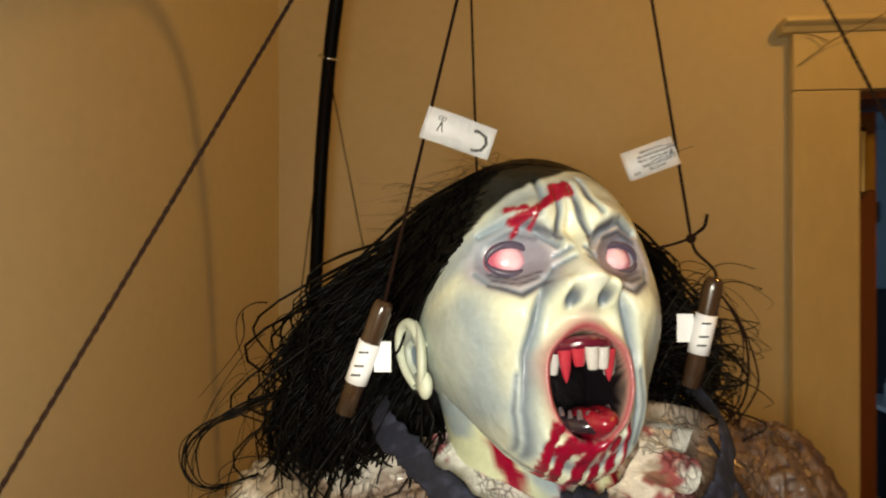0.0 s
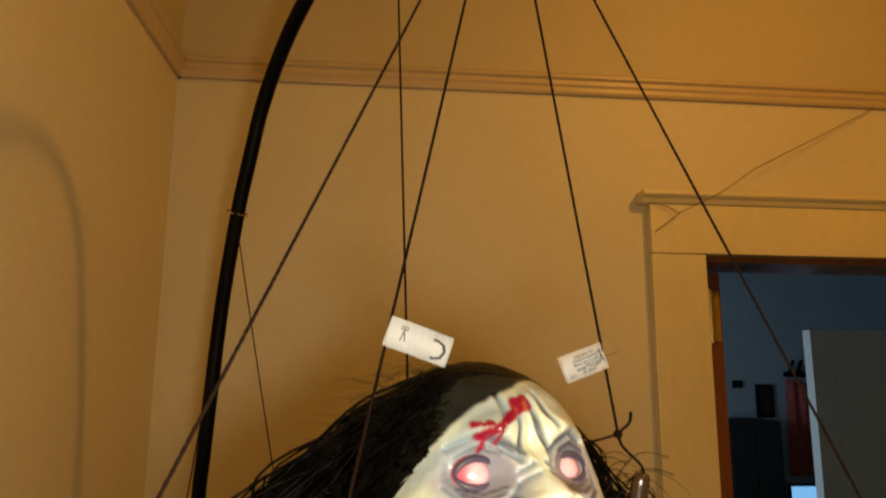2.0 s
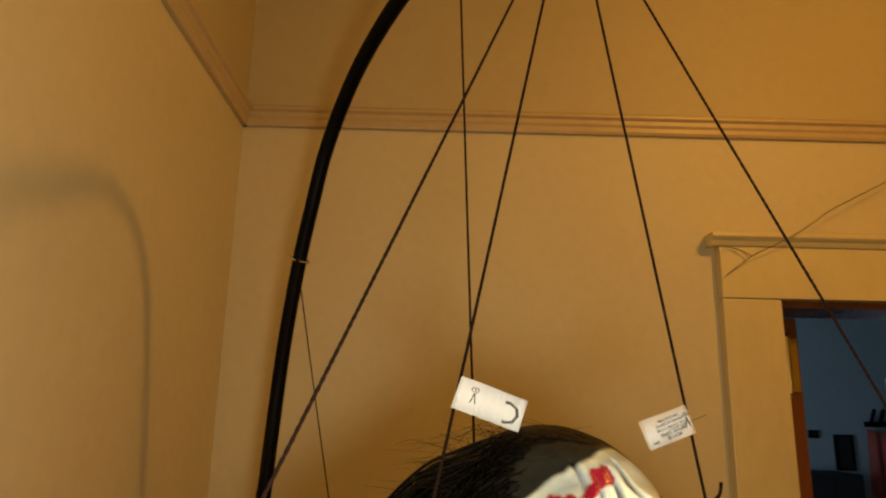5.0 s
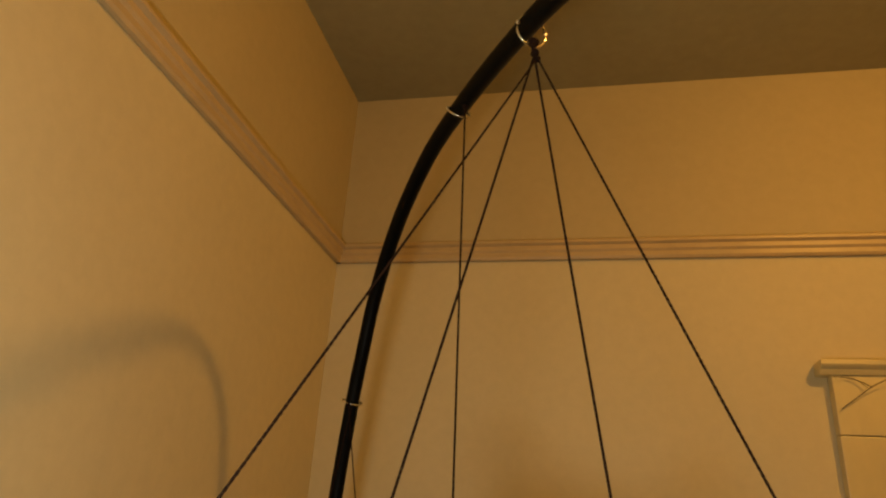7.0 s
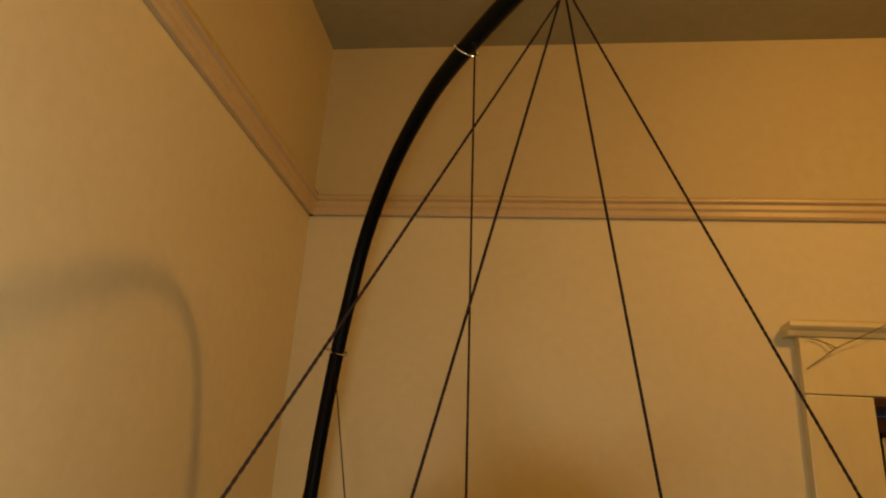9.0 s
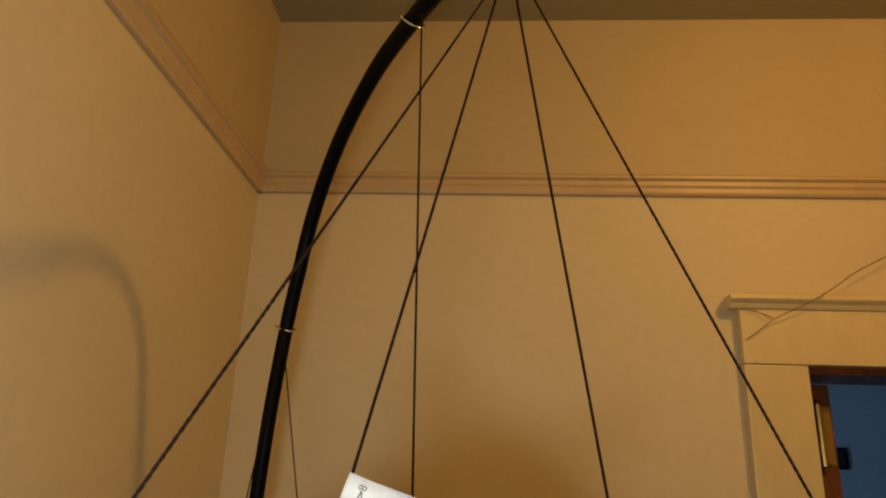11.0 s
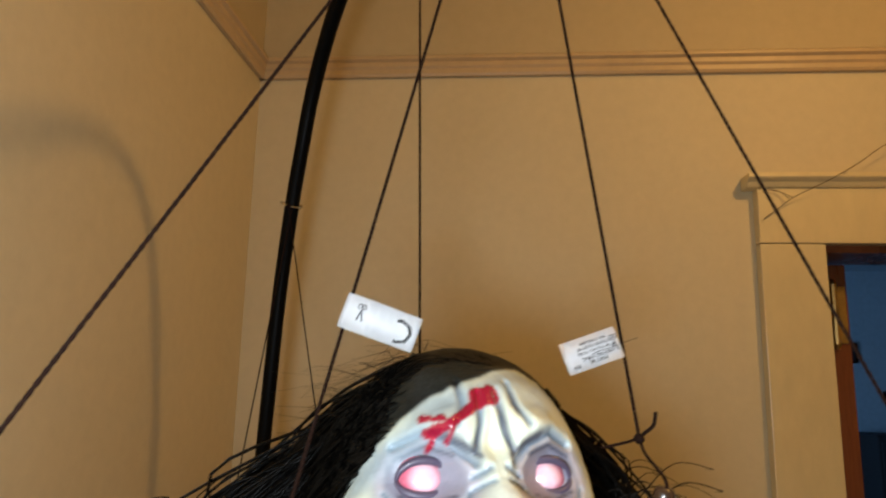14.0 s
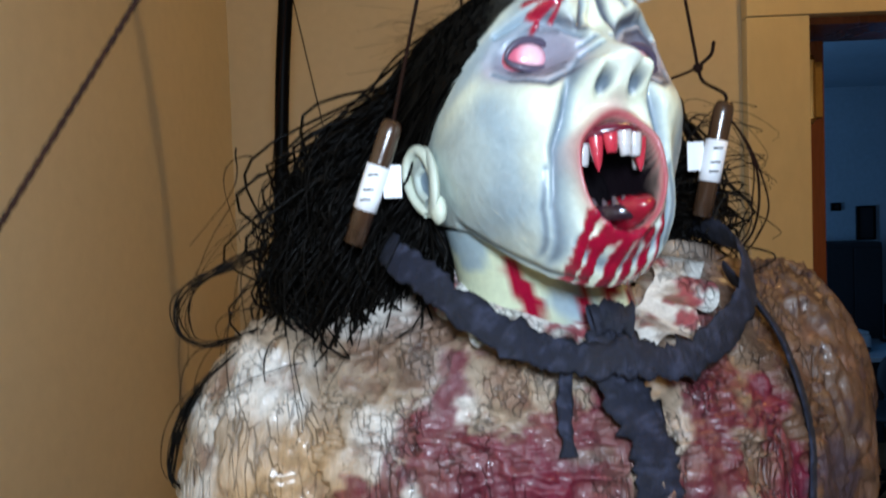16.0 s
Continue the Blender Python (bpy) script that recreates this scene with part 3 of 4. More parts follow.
SKIN, HOLLOW, BRUISE, BLOOD = (0.74, 0.77, 0.59), (0.26, 0.34, 0.40), (0.17, 0.15, 0.23), (0.27, 0.004, 0.026)
EYE_X, EYE_Z = 0.033, 0.021
HAIRLINE = lambda x, z: -np.interp(z, [0.0, 0.016, 0.041, 0.067, 0.078, 0.10], [-0.004, 0.030, 0.060, 0.077, 0.080, 0.060]) + 0.030 * sm(-0.015, 0.035, x)
MOUTH_Z = -0.047
# the face's features are drawn on a broader plan and drawn in to the mask's own proportions
SPREAD, HIGH, PLAN = 1.16, (-0.12, -0.097, -0.065, -0.0170, 0.005, 0.0185, 0.0405, 0.12), (-0.12, -0.097, -0.0745, -0.0195, 0.002, 0.021, 0.043, 0.12)


def drawn_in(p):
    """Feature coordinates to the head's own."""
    p = np.array(p, float)
    return np.stack([p[:, 0] / SPREAD, p[:, 1], np.interp(p[:, 2], PLAN, HIGH)], 1)


def head():
    n, m = 230, 300
    lat = np.linspace(-math.pi / 2 + 0.01, math.pi / 2 - 0.01, n)
    lon = np.linspace(-math.pi, math.pi, m, endpoint=False)
    lon = lon - 0.35 * np.sin(lon)
    la, lo = np.meshgrid(lat, lon, indexing="ij")
    d = np.stack([np.cos(la) * np.sin(lo), -np.cos(la) * np.cos(lo), np.sin(la)], -1).reshape(-1, 3)
    flat = (np.abs(d[:, 0]) ** 2.4 + np.abs(d[:, 1]) ** 2.4 + 1e-9) ** (1 / 2.4)
    d = d * np.stack([np.hypot(d[:, 0], d[:, 1]) / flat] * 2 + [np.ones(len(d))], 1)
    rad = np.where(d[:, 1:2] < 0, 0.083, 0.092)
    p = d * np.concatenate([np.where(d[:, :1] < 0, 0.064, 0.066), rad, np.where(d[:, 2:] > 0, 0.0865, 0.095)], 1)
    low = sm(-0.012, -0.080, p[:, 2])
    p[:, 0] *= 1 - 0.20 * low
    p[:, 0] += 0.003
    front = sm(0.02, -0.045, p[:, 1])
    p[:, 1] -= (0.021 * low + 0.006) * front
    p[:, 1] += 0.05 * low * sm(-0.01, 0.06, p[:, 1])
    hx, hz = p[:, 0].copy(), p[:, 2].copy()
    x, z = hx * SPREAD, np.interp(hz, HIGH, PLAN)
    ax = np.abs(x)
    fw = np.zeros(len(p))
    # forehead, brow, sockets, cheeks
    fw += 0.008 * bell(hx, hz, 0.0, 0.056, 0.045, 0.024) + 0.004 * bell(np.abs(hx), hz, 0.045, -0.012, 0.02, 0.018)
    fw += 0.007 * bell(ax, z, 0.024, 0.043, 0.014, 0.007) - 0.006 * bell(ax, z, 0.0, 0.034, 0.006, 0.008)
    fw -= 0.012 * bell(ax, z, EYE_X, EYE_Z, 0.016, 0.014)
    fw += 0.005 * bell(ax, z, 0.040, -0.008, 0.016, 0.012) - 0.006 * bell(ax, z, 0.053, -0.040, 0.014, 0.022)
    # nose: bulbous tip, flared wings, open nostrils
    bridge = np.interp(z, [-0.013, -0.008, 0.002, 0.010, 0.020, 0.034, 0.045], [0, 0.012, 0.0200, 0.0165, 0.007, 0.002, 0])
    fw += bridge * np.exp(-(np.abs(x) / np.interp(z, [-0.01, 0.004, 0.015, 0.03], [0.014, 0.0125, 0.0085, 0.0075])) ** 2.6)
    fw += 0.012 * bell(ax, z, 0.0155, -0.001, 0.0060, 0.0065) + 0.003 * bell(x, z, 0.0, 0.003, 0.012, 0.007)
    nos = np.exp(-(((ax - 0.0090) / 0.0045) ** 2 + ((z + 0.0055) / 0.0038) ** 2) ** 1.6)
    fw -= 0.007 * nos
    # folds beside the mouth, frown lines, bags under the eyes
    crease = np.zeros(len(p))
    for line, depth, wide in (
        (((0.019, 0.004), (0.025, -0.010), (0.031, -0.030), (0.032, -0.058), (0.028, -0.078)), 0.0060, 0.0036),
        (((0.036, -0.040), (0.037, -0.058), (0.033, -0.076)), 0.0018, 0.0022),
        (((0.005, 0.056), (0.006, 0.042), (0.010, 0.031)), 0.0034, 0.0022),
        (((0.014, 0.061), (0.014, 0.051), (0.019, 0.042)), 0.0026, 0.0022),
        (((0.014, 0.012), (0.020, 0.003), (0.033, -0.002), (0.046, 0.004), (0.052, 0.014)), 0.0014, 0.0018),
        (((0.010, 0.026), (0.020, 0.034), (0.034, 0.039), (0.047, 0.035)), 0.0050, 0.0022),
        (((0.004, 0.024), (0.012, 0.020)), 0.003, 0.0016),
        (((0.004, 0.018), (0.013, 0.013)), 0.003, 0.0016),
        (((0.004, -0.083), (0.014, -0.081), (0.022, -0.076)), 0.003, 0.0026),
    ):
        g = np.exp(-(away(ax, z, line) / wide) ** 2)
        g2 = np.exp(-(away(ax, z, line) / (wide * 3)) ** 2)
        fw += depth * (0.55 * g2 - g)
        crease = np.maximum(crease, g)
    # jaw line from the ear to the chin
    jaw = np.exp(-(away(p[:, 1], hz, ((-0.008, -0.044), (-0.036, -0.066), (-0.064, -0.085), (-0.090, -0.097))) / 0.0024) ** 2) * (ax > 0.012)
    p[:, 0] -= np.sign(x) * 0.003 * jaw
    # mouth: an open hole with rolled lips
    mz = z - MOUTH_Z
    half = np.interp(mz, [-0.032, -0.02, 0.0, 0.018, 0.03], [0.014, 0.020, 0.0215, 0.0235, 0.020])
    e = np.sqrt((x / half) ** 2 + (mz / 0.0275) ** 2)
    fw += 0.0055 * np.exp(-((e - 1.12) / 0.14) ** 2)
    inside = sm(1.0, 0.80, e) * front
    p[:, 1] -= fw * front
    p[:, 1] += inside * 0.046
    edge = np.interp(p[:, 1], [-0.100, -0.064, -0.036, -0.008, 0.040, 0.090], [-0.099, -0.087, -0.067, -0.046, -0.030, 0.0])
    under = np.maximum(0, edge - p[:, 2]) * (1 - inside)
    p[:, 2] += 0.80 * under
    p[:, 0] *= 1 - 4.0 * np.minimum(under, 0.06)
    p += d * (grain(p, 120)[:, None] * 0.0003)
    # paint
    col = np.tile(np.array(SKIN), (len(p), 1))
    col = blend(col, (0.70, 0.70, 0.48), 0.6 * bell(ax, z, 0.034, -0.022, 0.02, 0.03) * front)
    col = blend(col, HOLLOW, 0.30 * sm(0.0, 0.5, grain(p, 20, 3)))
    col = blend(col, HOLLOW, 0.60 * np.exp(-(away(np.abs(hx), hz, ((0.060, -0.010), (0.052, -0.030), (0.040, -0.064))) / 0.012) ** 2))
    col = blend(col, HOLLOW, 0.75 * np.exp(-(away(ax, z, ((0.058, -0.005), (0.050, -0.030), (0.046, -0.055))) / 0.0085) ** 2))
    col = blend(col, HOLLOW, 0.5 * bell(ax, z, 0.062, 0.035, 0.010, 0.020))
    col = blend(col, HOLLOW, 0.55 * bell(ax, z, 0.030, 0.052, 0.013, 0.007) * front)
    col = blend(col, (0.74, 0.76, 0.68), 0.8 * bell(ax, z, 0.0, 0.006, 0.008, 0.010) * front)
    ring = np.hypot((ax - EYE_X) / 1.15, z - EYE_Z + 0.002)
    col = blend(col, BRUISE, 0.85 * sm(0.027, 0.014, ring) * front)
    col = blend(col, (0.50, 0.46, 0.52), 0.7 * np.exp(-((ring - 0.0185) / 0.0018) ** 2) * front)
    # blue-grey airbrushing in the folds, with their shade deepened into the colour
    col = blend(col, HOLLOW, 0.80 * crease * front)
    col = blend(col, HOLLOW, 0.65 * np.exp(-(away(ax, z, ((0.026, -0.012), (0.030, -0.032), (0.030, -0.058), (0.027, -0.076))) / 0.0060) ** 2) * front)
    # the shadow under the jaw, drawn in as a dark line
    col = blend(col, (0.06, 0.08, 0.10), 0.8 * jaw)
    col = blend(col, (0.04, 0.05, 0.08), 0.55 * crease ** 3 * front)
    col = blend(col, (0.05, 0.08, 0.13), 0.9 * np.minimum(1, nos * 1.4) * front)
    col = blend(col, (0.50, 0.20, 0.22), 0.35 * np.exp(-((e - 1.24) / 0.12) ** 2) * front * sm(-0.005, 0.018, mz))
    col = blend(col, (0.28, 0.015, 0.035), 0.95 * np.exp(-((e - 1.08) / 0.13) ** 2) * front)
    col = blend(col, (0.006, 0.003, 0.005), sm(1.03, 0.96, e) * front)
    for line, wide in ((((0.019, 0.003), (0.033, -0.003), (0.047, 0.004)), 0.0012), (((0.022, 0.007), (0.033, 0.003), (0.045, 0.008)), 0.0009), (((0.008, 0.029), (0.016, 0.034), (0.026, 0.038)), 0.0016), (((0.005, 0.050), (0.007, 0.040), (0.009, 0.033)), 0.0016), (((0.014, 0.056), (0.015, 0.048)), 0.0016), (((0.020, 0.030), (0.033, 0.0345), (0.046, 0.030)), 0.0010), (((0.020, 0.011), (0.033, 0.0075), (0.046, 0.013)), 0.0009)):
        col = blend(col, (0.040, 0.042, 0.065), 0.9 * np.exp(-(away(ax, z, line) / wide) ** 2) * front)
    jit = grain(p, 210, 9) * 0.0012
    gore = np.zeros(len(p))
    for line, wide in (
        (((0.000, 0.055), (-0.006, 0.051), (-0.014, 0.047), (-0.022, 0.042), (-0.032, 0.039)), 0.0024),
        (((0.002, 0.055), (-0.006, 0.053)), 0.0046), (((-0.026, 0.044), (-0.035, 0.045)), 0.0015), (((-0.028, 0.040), (-0.031, 0.033)), 0.0014), (((-0.021, 0.042), (-0.023, 0.036)), 0.0012),
        (((-0.019, -0.066), (-0.021, -0.080), (-0.023, -0.094)), 0.0026), (((-0.012, -0.074), (-0.015, -0.088), (-0.018, -0.106)), 0.0030), (((-0.002, -0.076), (-0.003, -0.094)), 0.0034),
        (((0.007, -0.076), (0.007, -0.104)), 0.0028), (((0.015, -0.074), (0.017, -0.10)), 0.0026), (((0.022, -0.066), (0.024, -0.090)), 0.0018), (((-0.016, -0.0765), (0.016, -0.0755)), 0.0020),
    ):
        gore = np.maximum(gore, sm(wide + 0.0007, wide - 0.0005, away(x, z, line) + jit) * front)
    col = blend(col, BLOOD, gore)
    p[:, 1] -= 0.0012 * gore
    scalp = sm(-0.010, 0.002, p[:, 1] - HAIRLINE(hx, hz)) * sm(-0.02, 0.015, hz)
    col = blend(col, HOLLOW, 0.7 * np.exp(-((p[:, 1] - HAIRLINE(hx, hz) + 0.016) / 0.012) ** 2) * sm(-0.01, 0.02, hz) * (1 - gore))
    col = blend(col, (0.002, 0.002, 0.002), 0.98 * sm(0.2, 0.8, scalp + 0.15 * grain(p, 90, 5)))
    faces = grid_faces(n, m)
    g = gore
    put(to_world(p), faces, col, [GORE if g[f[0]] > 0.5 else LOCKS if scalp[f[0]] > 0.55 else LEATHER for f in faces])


def loft(path, radius, col, mat, sides=10):
    """A tube in arrays; path in world space."""
    path = [Vector(q) for q in path]
    out = []
    for i, q in enumerate(path):
        d = (path[min(i + 1, len(path) - 1)] - path[max(i - 1, 0)]).normalized()
        u = d.cross(Vector((0.2, 0.9, 0.35))).normalized()
        v = d.cross(u)
        r = radius(i / (len(path) - 1)) if callable(radius) else radius
        out += [q + r * (math.cos(2 * math.pi * j / sides) * u + math.sin(2 * math.pi * j / sides) * v) for j in range(sides)]
    put(out, grid_faces(len(path), sides), col, mat)


def local_line(pts, steps=5):
    return [Vector(q) for q in to_world([tuple(w) for w in smooth_line(pts, steps)])]


def face_details():
    for s in (-1, 1):
        p, f = ellipsoid((s * EYE_X, -0.0655, EYE_Z), (0.0135, 0.0115, 0.0115), 24, 32)
        r = np.hypot(p[:, 0] - s * EYE_X, p[:, 2] - EYE_Z)
        col = np.tile(np.array((0.60, 0.13, 0.20)), (len(p), 1))
        col = blend(col, (0.86, 0.54, 0.60), sm(0.010, 0.004, r))
        put(to_world(drawn_in(p)), f, col, GORE)
        # lids
        for sz, k in ((1, 0.85), (-1, 1.0)):
            arc = [(s * EYE_X + 0.0140 * math.cos(a), -0.0715 - 0.004 * math.sin(a), EYE_Z + sz * 0.0090 * k * math.sin(a)) for a in np.linspace(0, math.pi, 12)]
            loft(local_line(drawn_in(arc), 2), lambda q: 0.0009 + 0.0011 * math.sin(math.pi * q), (0.07, 0.055, 0.09), LEATHER, 8)
        # ear: shell, rim, hollow, lobe
        ex = s * (0.061 if s < 0 else 0.059)
        p, f = ellipsoid((0, 0, 0), (0.0050, 0.0140, 0.0190), 24, 28)
        p[:, 1] += 0.12 * p[:, 2]
        dish = np.exp(-(p[:, 1] / 0.009) ** 2 - ((p[:, 2] + 0.001) / 0.014) ** 2) * (p[:, 0] * s > 0)
        col = blend(np.tile(np.array((0.60, 0.64, 0.52)), (len(p), 1)), (0.13, 0.18, 0.23), np.minimum(1, 1.2 * dish))
        p[:, 0] -= s * 0.0055 * dish
        p[:, 0] += s * (0.004 + 0.28 * np.maximum(0, p[:, 1]))
        put(to_world(p + np.array((ex, -0.008, -0.020))), f, col, LEATHER)
        rim = [(0.002, -0.006, 0.004), (0.005, -0.004, 0.014), (0.009, 0.004, 0.0215), (0.013, 0.014, 0.018), (0.014, 0.018, 0.006), (0.011, 0.013, -0.009), (0.006, 0.004, -0.020)]
        loft(local_line([(ex + s * q[0] * 0.8, q[1] * 0.82 - 0.008, q[2] * 0.82 - 0.020) for q in rim]), lambda k: 0.0034 - 0.001 * k, (0.58, 0.62, 0.50), LEATHER)
        fold = [(0.006, 0.000, 0.010), (0.009, 0.008, 0.006), (0.008, 0.008, -0.005), (0.005, 0.001, -0.013)]
        loft(local_line([(ex + s * q[0] * 0.8, q[1] * 0.8 - 0.008, q[2] * 0.8 - 0.020) for q in fold]), 0.0024, (0.44, 0.50, 0.44), LEATHER)
        p, f = ellipsoid((ex + s * 0.001, -0.013, -0.036), (0.0042, 0.0070, 0.0075))
        put(to_world(p), f, (0.62, 0.66, 0.53), LEATHER)
    # gums, teeth, tongue
    for sz, zc, y0, half in ((1, MOUTH_Z + 0.0215, -0.094, 0.0185), (-1, MOUTH_Z - 0.0195, -0.094, 0.0155)):
        arc = [(half * math.sin(a), y0 + 0.020 * (1 - math.cos(a)), zc - sz * 0.004 * (1 - math.cos(a))) for a in np.linspace(-1.25, 1.25, 13)]
        loft(local_line(drawn_in(arc), 3), 0.0038, (0.10, 0.008, 0.022) if sz > 0 else (0.02, 0.012, 0.018), GORE)
        cnt = 7 if sz > 0 else 9
        for i in range(cnt):
            a = (i / (cnt - 1) - 0.5) * 2.3
            long = (0.0165 if i in (1, cnt - 2) else 0.0105 + 0.0015 * math.sin(i * 2.3)) if sz > 0 else 0.005
            wide = 0.0036 if sz > 0 else 0.0017
            c = Vector((half * math.sin(a), y0 - 0.0025 + 0.020 * (1 - math.cos(a)), zc - sz * (0.002 + 0.004 * (1 - math.cos(a)))))
            pts = [c + Vector((0.0008 * math.sin(i * 7.0) * k, 0.002 * k, -sz * long * k)) for k in (0, 0.3, 0.6, 0.85, 1.0)]
            fang = i in (1, cnt - 2)
            col = (0.50, 0.48, 0.47) if sz > 0 and i not in (1, 2, 5) else (0.42, 0.03, 0.05) if sz > 0 else (0.09, 0.07, 0.08)
            loft([Vector(q) for q in to_world(drawn_in([tuple(w) for w in pts]))], lambda k, w=wide, fg=fang: w * (1 - (0.95 if fg else 0.35) * k ** 1.5), col, GORE, 8)
    p, f = ellipsoid((0.003, -0.082, MOUTH_Z - 0.0170), (0.0120, 0.022, 0.0080), 16, 24)
    p[:, 2] -= 0.002 * np.exp(-((p[:, 0] - 0.002) / 0.003) ** 2)
    put(to_world(drawn_in(p)), f, (0.24, 0.008, 0.022), GORE)
    p, f = ellipsoid((0.0, -0.046, MOUTH_Z), (0.025, 0.010, 0.029), 14, 20)
    put(to_world(drawn_in(p)), f, (0.004, 0.003, 0.004), LOCKS)


def neck():
    top, low = HEAD_C + HEAD_R @ np.array((0, 0.012, -0.044)), np.array((0.503, -0.925, 1.550))
    n, m = 40, 64
    pts = []
    for i in range(n):
        k = i / (n - 1)
        c = top + (low - top) * k
        for j in range(m):
            a = 2 * math.pi * j / m
            r = 0.044 + 0.005 * math.cos(2 * a) + 0.010 * k * k + 0.0035 * math.exp(-((a - 4.9) / 0.2) ** 2) + 0.0035 * math.exp(-((a - 5.6) / 0.2) ** 2)
            pts.append((c[0] + r * math.cos(a), c[1] + r * 0.95 * math.sin(a), c[2]))
    p = np.array(pts)
    col = np.tile(np.array((0.58, 0.62, 0.42)), (len(p), 1))
    col = blend(col, HOLLOW, 0.85 * sm(0.0, 0.4, grain(p, 24, 2)))
    col = blend(col, HOLLOW, 0.8 * np.exp(-(away(p[:, 0], p[:, 2], ((0.501, 1.617), (0.510, 1.547))) / 0.010) ** 2))
    x, z = p[:, 0], p[:, 2]
    jit = grain(p, 200, 4) * 0.0015
    gore = np.zeros(len(p))
    for line, wide in ((((0.466, 1.619), (0.480, 1.589), (0.495, 1.562)), 0.0042), (((0.465, 1.583), (0.481, 1.597)), 0.003), (((0.505, 1.617), (0.508, 1.557)), 0.003), (((0.519, 1.617), (0.523, 1.557)), 0.0035), (((0.535, 1.607), (0.537, 1.557)), 0.003), (((0.545, 1.607), (0.549, 1.557)), 0.003)):
        gore = np.maximum(gore, sm(wide + 0.0008, wide - 0.0005, away(x, z, line) + jit) * (p[:, 1] < -0.935))
    col = blend(col, BLOOD, gore)
    f = grid_faces(n, m)
    put(p, f, col, [GORE if gore[q[0]] > 0.5 else LEATHER for q in f])


BODY = ((1.628, 0.054, 0.050), (1.622, 0.092, 0.060), (1.610, 0.126, 0.073), (1.588, 0.150, 0.087), (1.560, 0.162, 0.097), (1.52, 0.170, 0.104), (1.46, 0.178, 0.110), (1.38, 0.174, 0.112), (1.26, 0.150, 0.105), (1.15, 0.130, 0.095), (1.0, 0.17, 0.13), (0.6, 0.25, 0.22), (-0.127, 0.33, 0.30))
BX, BY = 0.487, -0.915


def creases(p, size):
    """Crumpled, stiffened cloth: sharp ridges between facets, drawn out downwards."""
    out = np.zeros(len(p))
    for k, (sc, amp) in enumerate(((17, 0.7), (40, 0.5), (95, 0.45), (190, 0.30))):
        out += amp * np.array([1 - 2.2 * abs(noise.noise(Vector((q[0] * sc * 1.4, q[1] * sc * 1.4, q[2] * sc * 0.6)) + Vector((k * 9.1, 3.3, k)))) for q in p])
    return out * size


def cracks(p, sc, seed):
    return np.array([abs(noise.noise(Vector((q[0] * sc + 1.5 * noise.noise(Vector(q) * 40), q[1] * sc, q[2] * sc * 0.28)) + Vector((seed, seed, 0)))) for q in p])


def gown_paint(p, ridge):
    col = np.tile(np.array((0.34, 0.26, 0.18)), (len(p), 1))
    # paler towards the left, darker brown towards the right and low in the folds
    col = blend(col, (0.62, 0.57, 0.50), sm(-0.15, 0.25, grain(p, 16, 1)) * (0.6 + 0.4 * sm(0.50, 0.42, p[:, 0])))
    col = blend(col, (0.42, 0.25, 0.10), 0.85 * sm(-0.05, 0.35, grain(p, 9, 6)) * sm(1.60, 1.48, p[:, 2]))
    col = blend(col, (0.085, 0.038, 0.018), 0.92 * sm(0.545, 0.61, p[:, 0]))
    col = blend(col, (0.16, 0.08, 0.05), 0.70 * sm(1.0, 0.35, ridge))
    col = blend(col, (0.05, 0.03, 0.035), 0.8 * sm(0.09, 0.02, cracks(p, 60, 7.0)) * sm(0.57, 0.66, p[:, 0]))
    col = blend(col, (0.05, 0.035, 0.05), 0.85 * sm(-0.10, 0.25, grain(p, 26, 11)) * sm(1.55, 1.50, p[:, 2]) * sm(0.40, 0.46, p[:, 0]))
    x, z = p[:, 0], p[:, 2]
    col = blend(col, (0.07, 0.006, 0.016), 0.85 * sm(-0.25, 0.15, grain(p, 30, 15)) * sm(1.555, 1.50, z) * sm(0.41, 0.45, x) * sm(0.60, 0.55, x))
    front = p[:, 1] < -0.92
    jit = grain(p, 60, 7) * 0.012
    gore = np.zeros(len(p))
    for line, wide in ((((0.433, 1.565), (0.423, 1.539), (0.405, 1.517), (0.375, 1.487)), 0.009), (((0.423, 1.532), (0.465, 1.529), (0.495, 1.542), (0.520, 1.537)), 0.011), (((0.435, 1.507), (0.495, 1.507)), 0.022), (((0.455, 1.467), (0.535, 1.477)), 0.03), (((0.565, 1.587), (0.560, 1.517), (0.555, 1.457)), 0.016), (((0.595, 1.547), (0.595, 1.497)), 0.011), (((0.385, 1.512), (0.365, 1.467)), 0.007)):
        gore = np.maximum(gore, sm(wide + 0.004, wide - 0.003, away(x, z, line) + jit) * front)
    col = blend(col, (0.12, 0.006, 0.022), 0.92 * gore * (0.65 + 0.35 * sm(0.4, 1.4, ridge)))
    return col


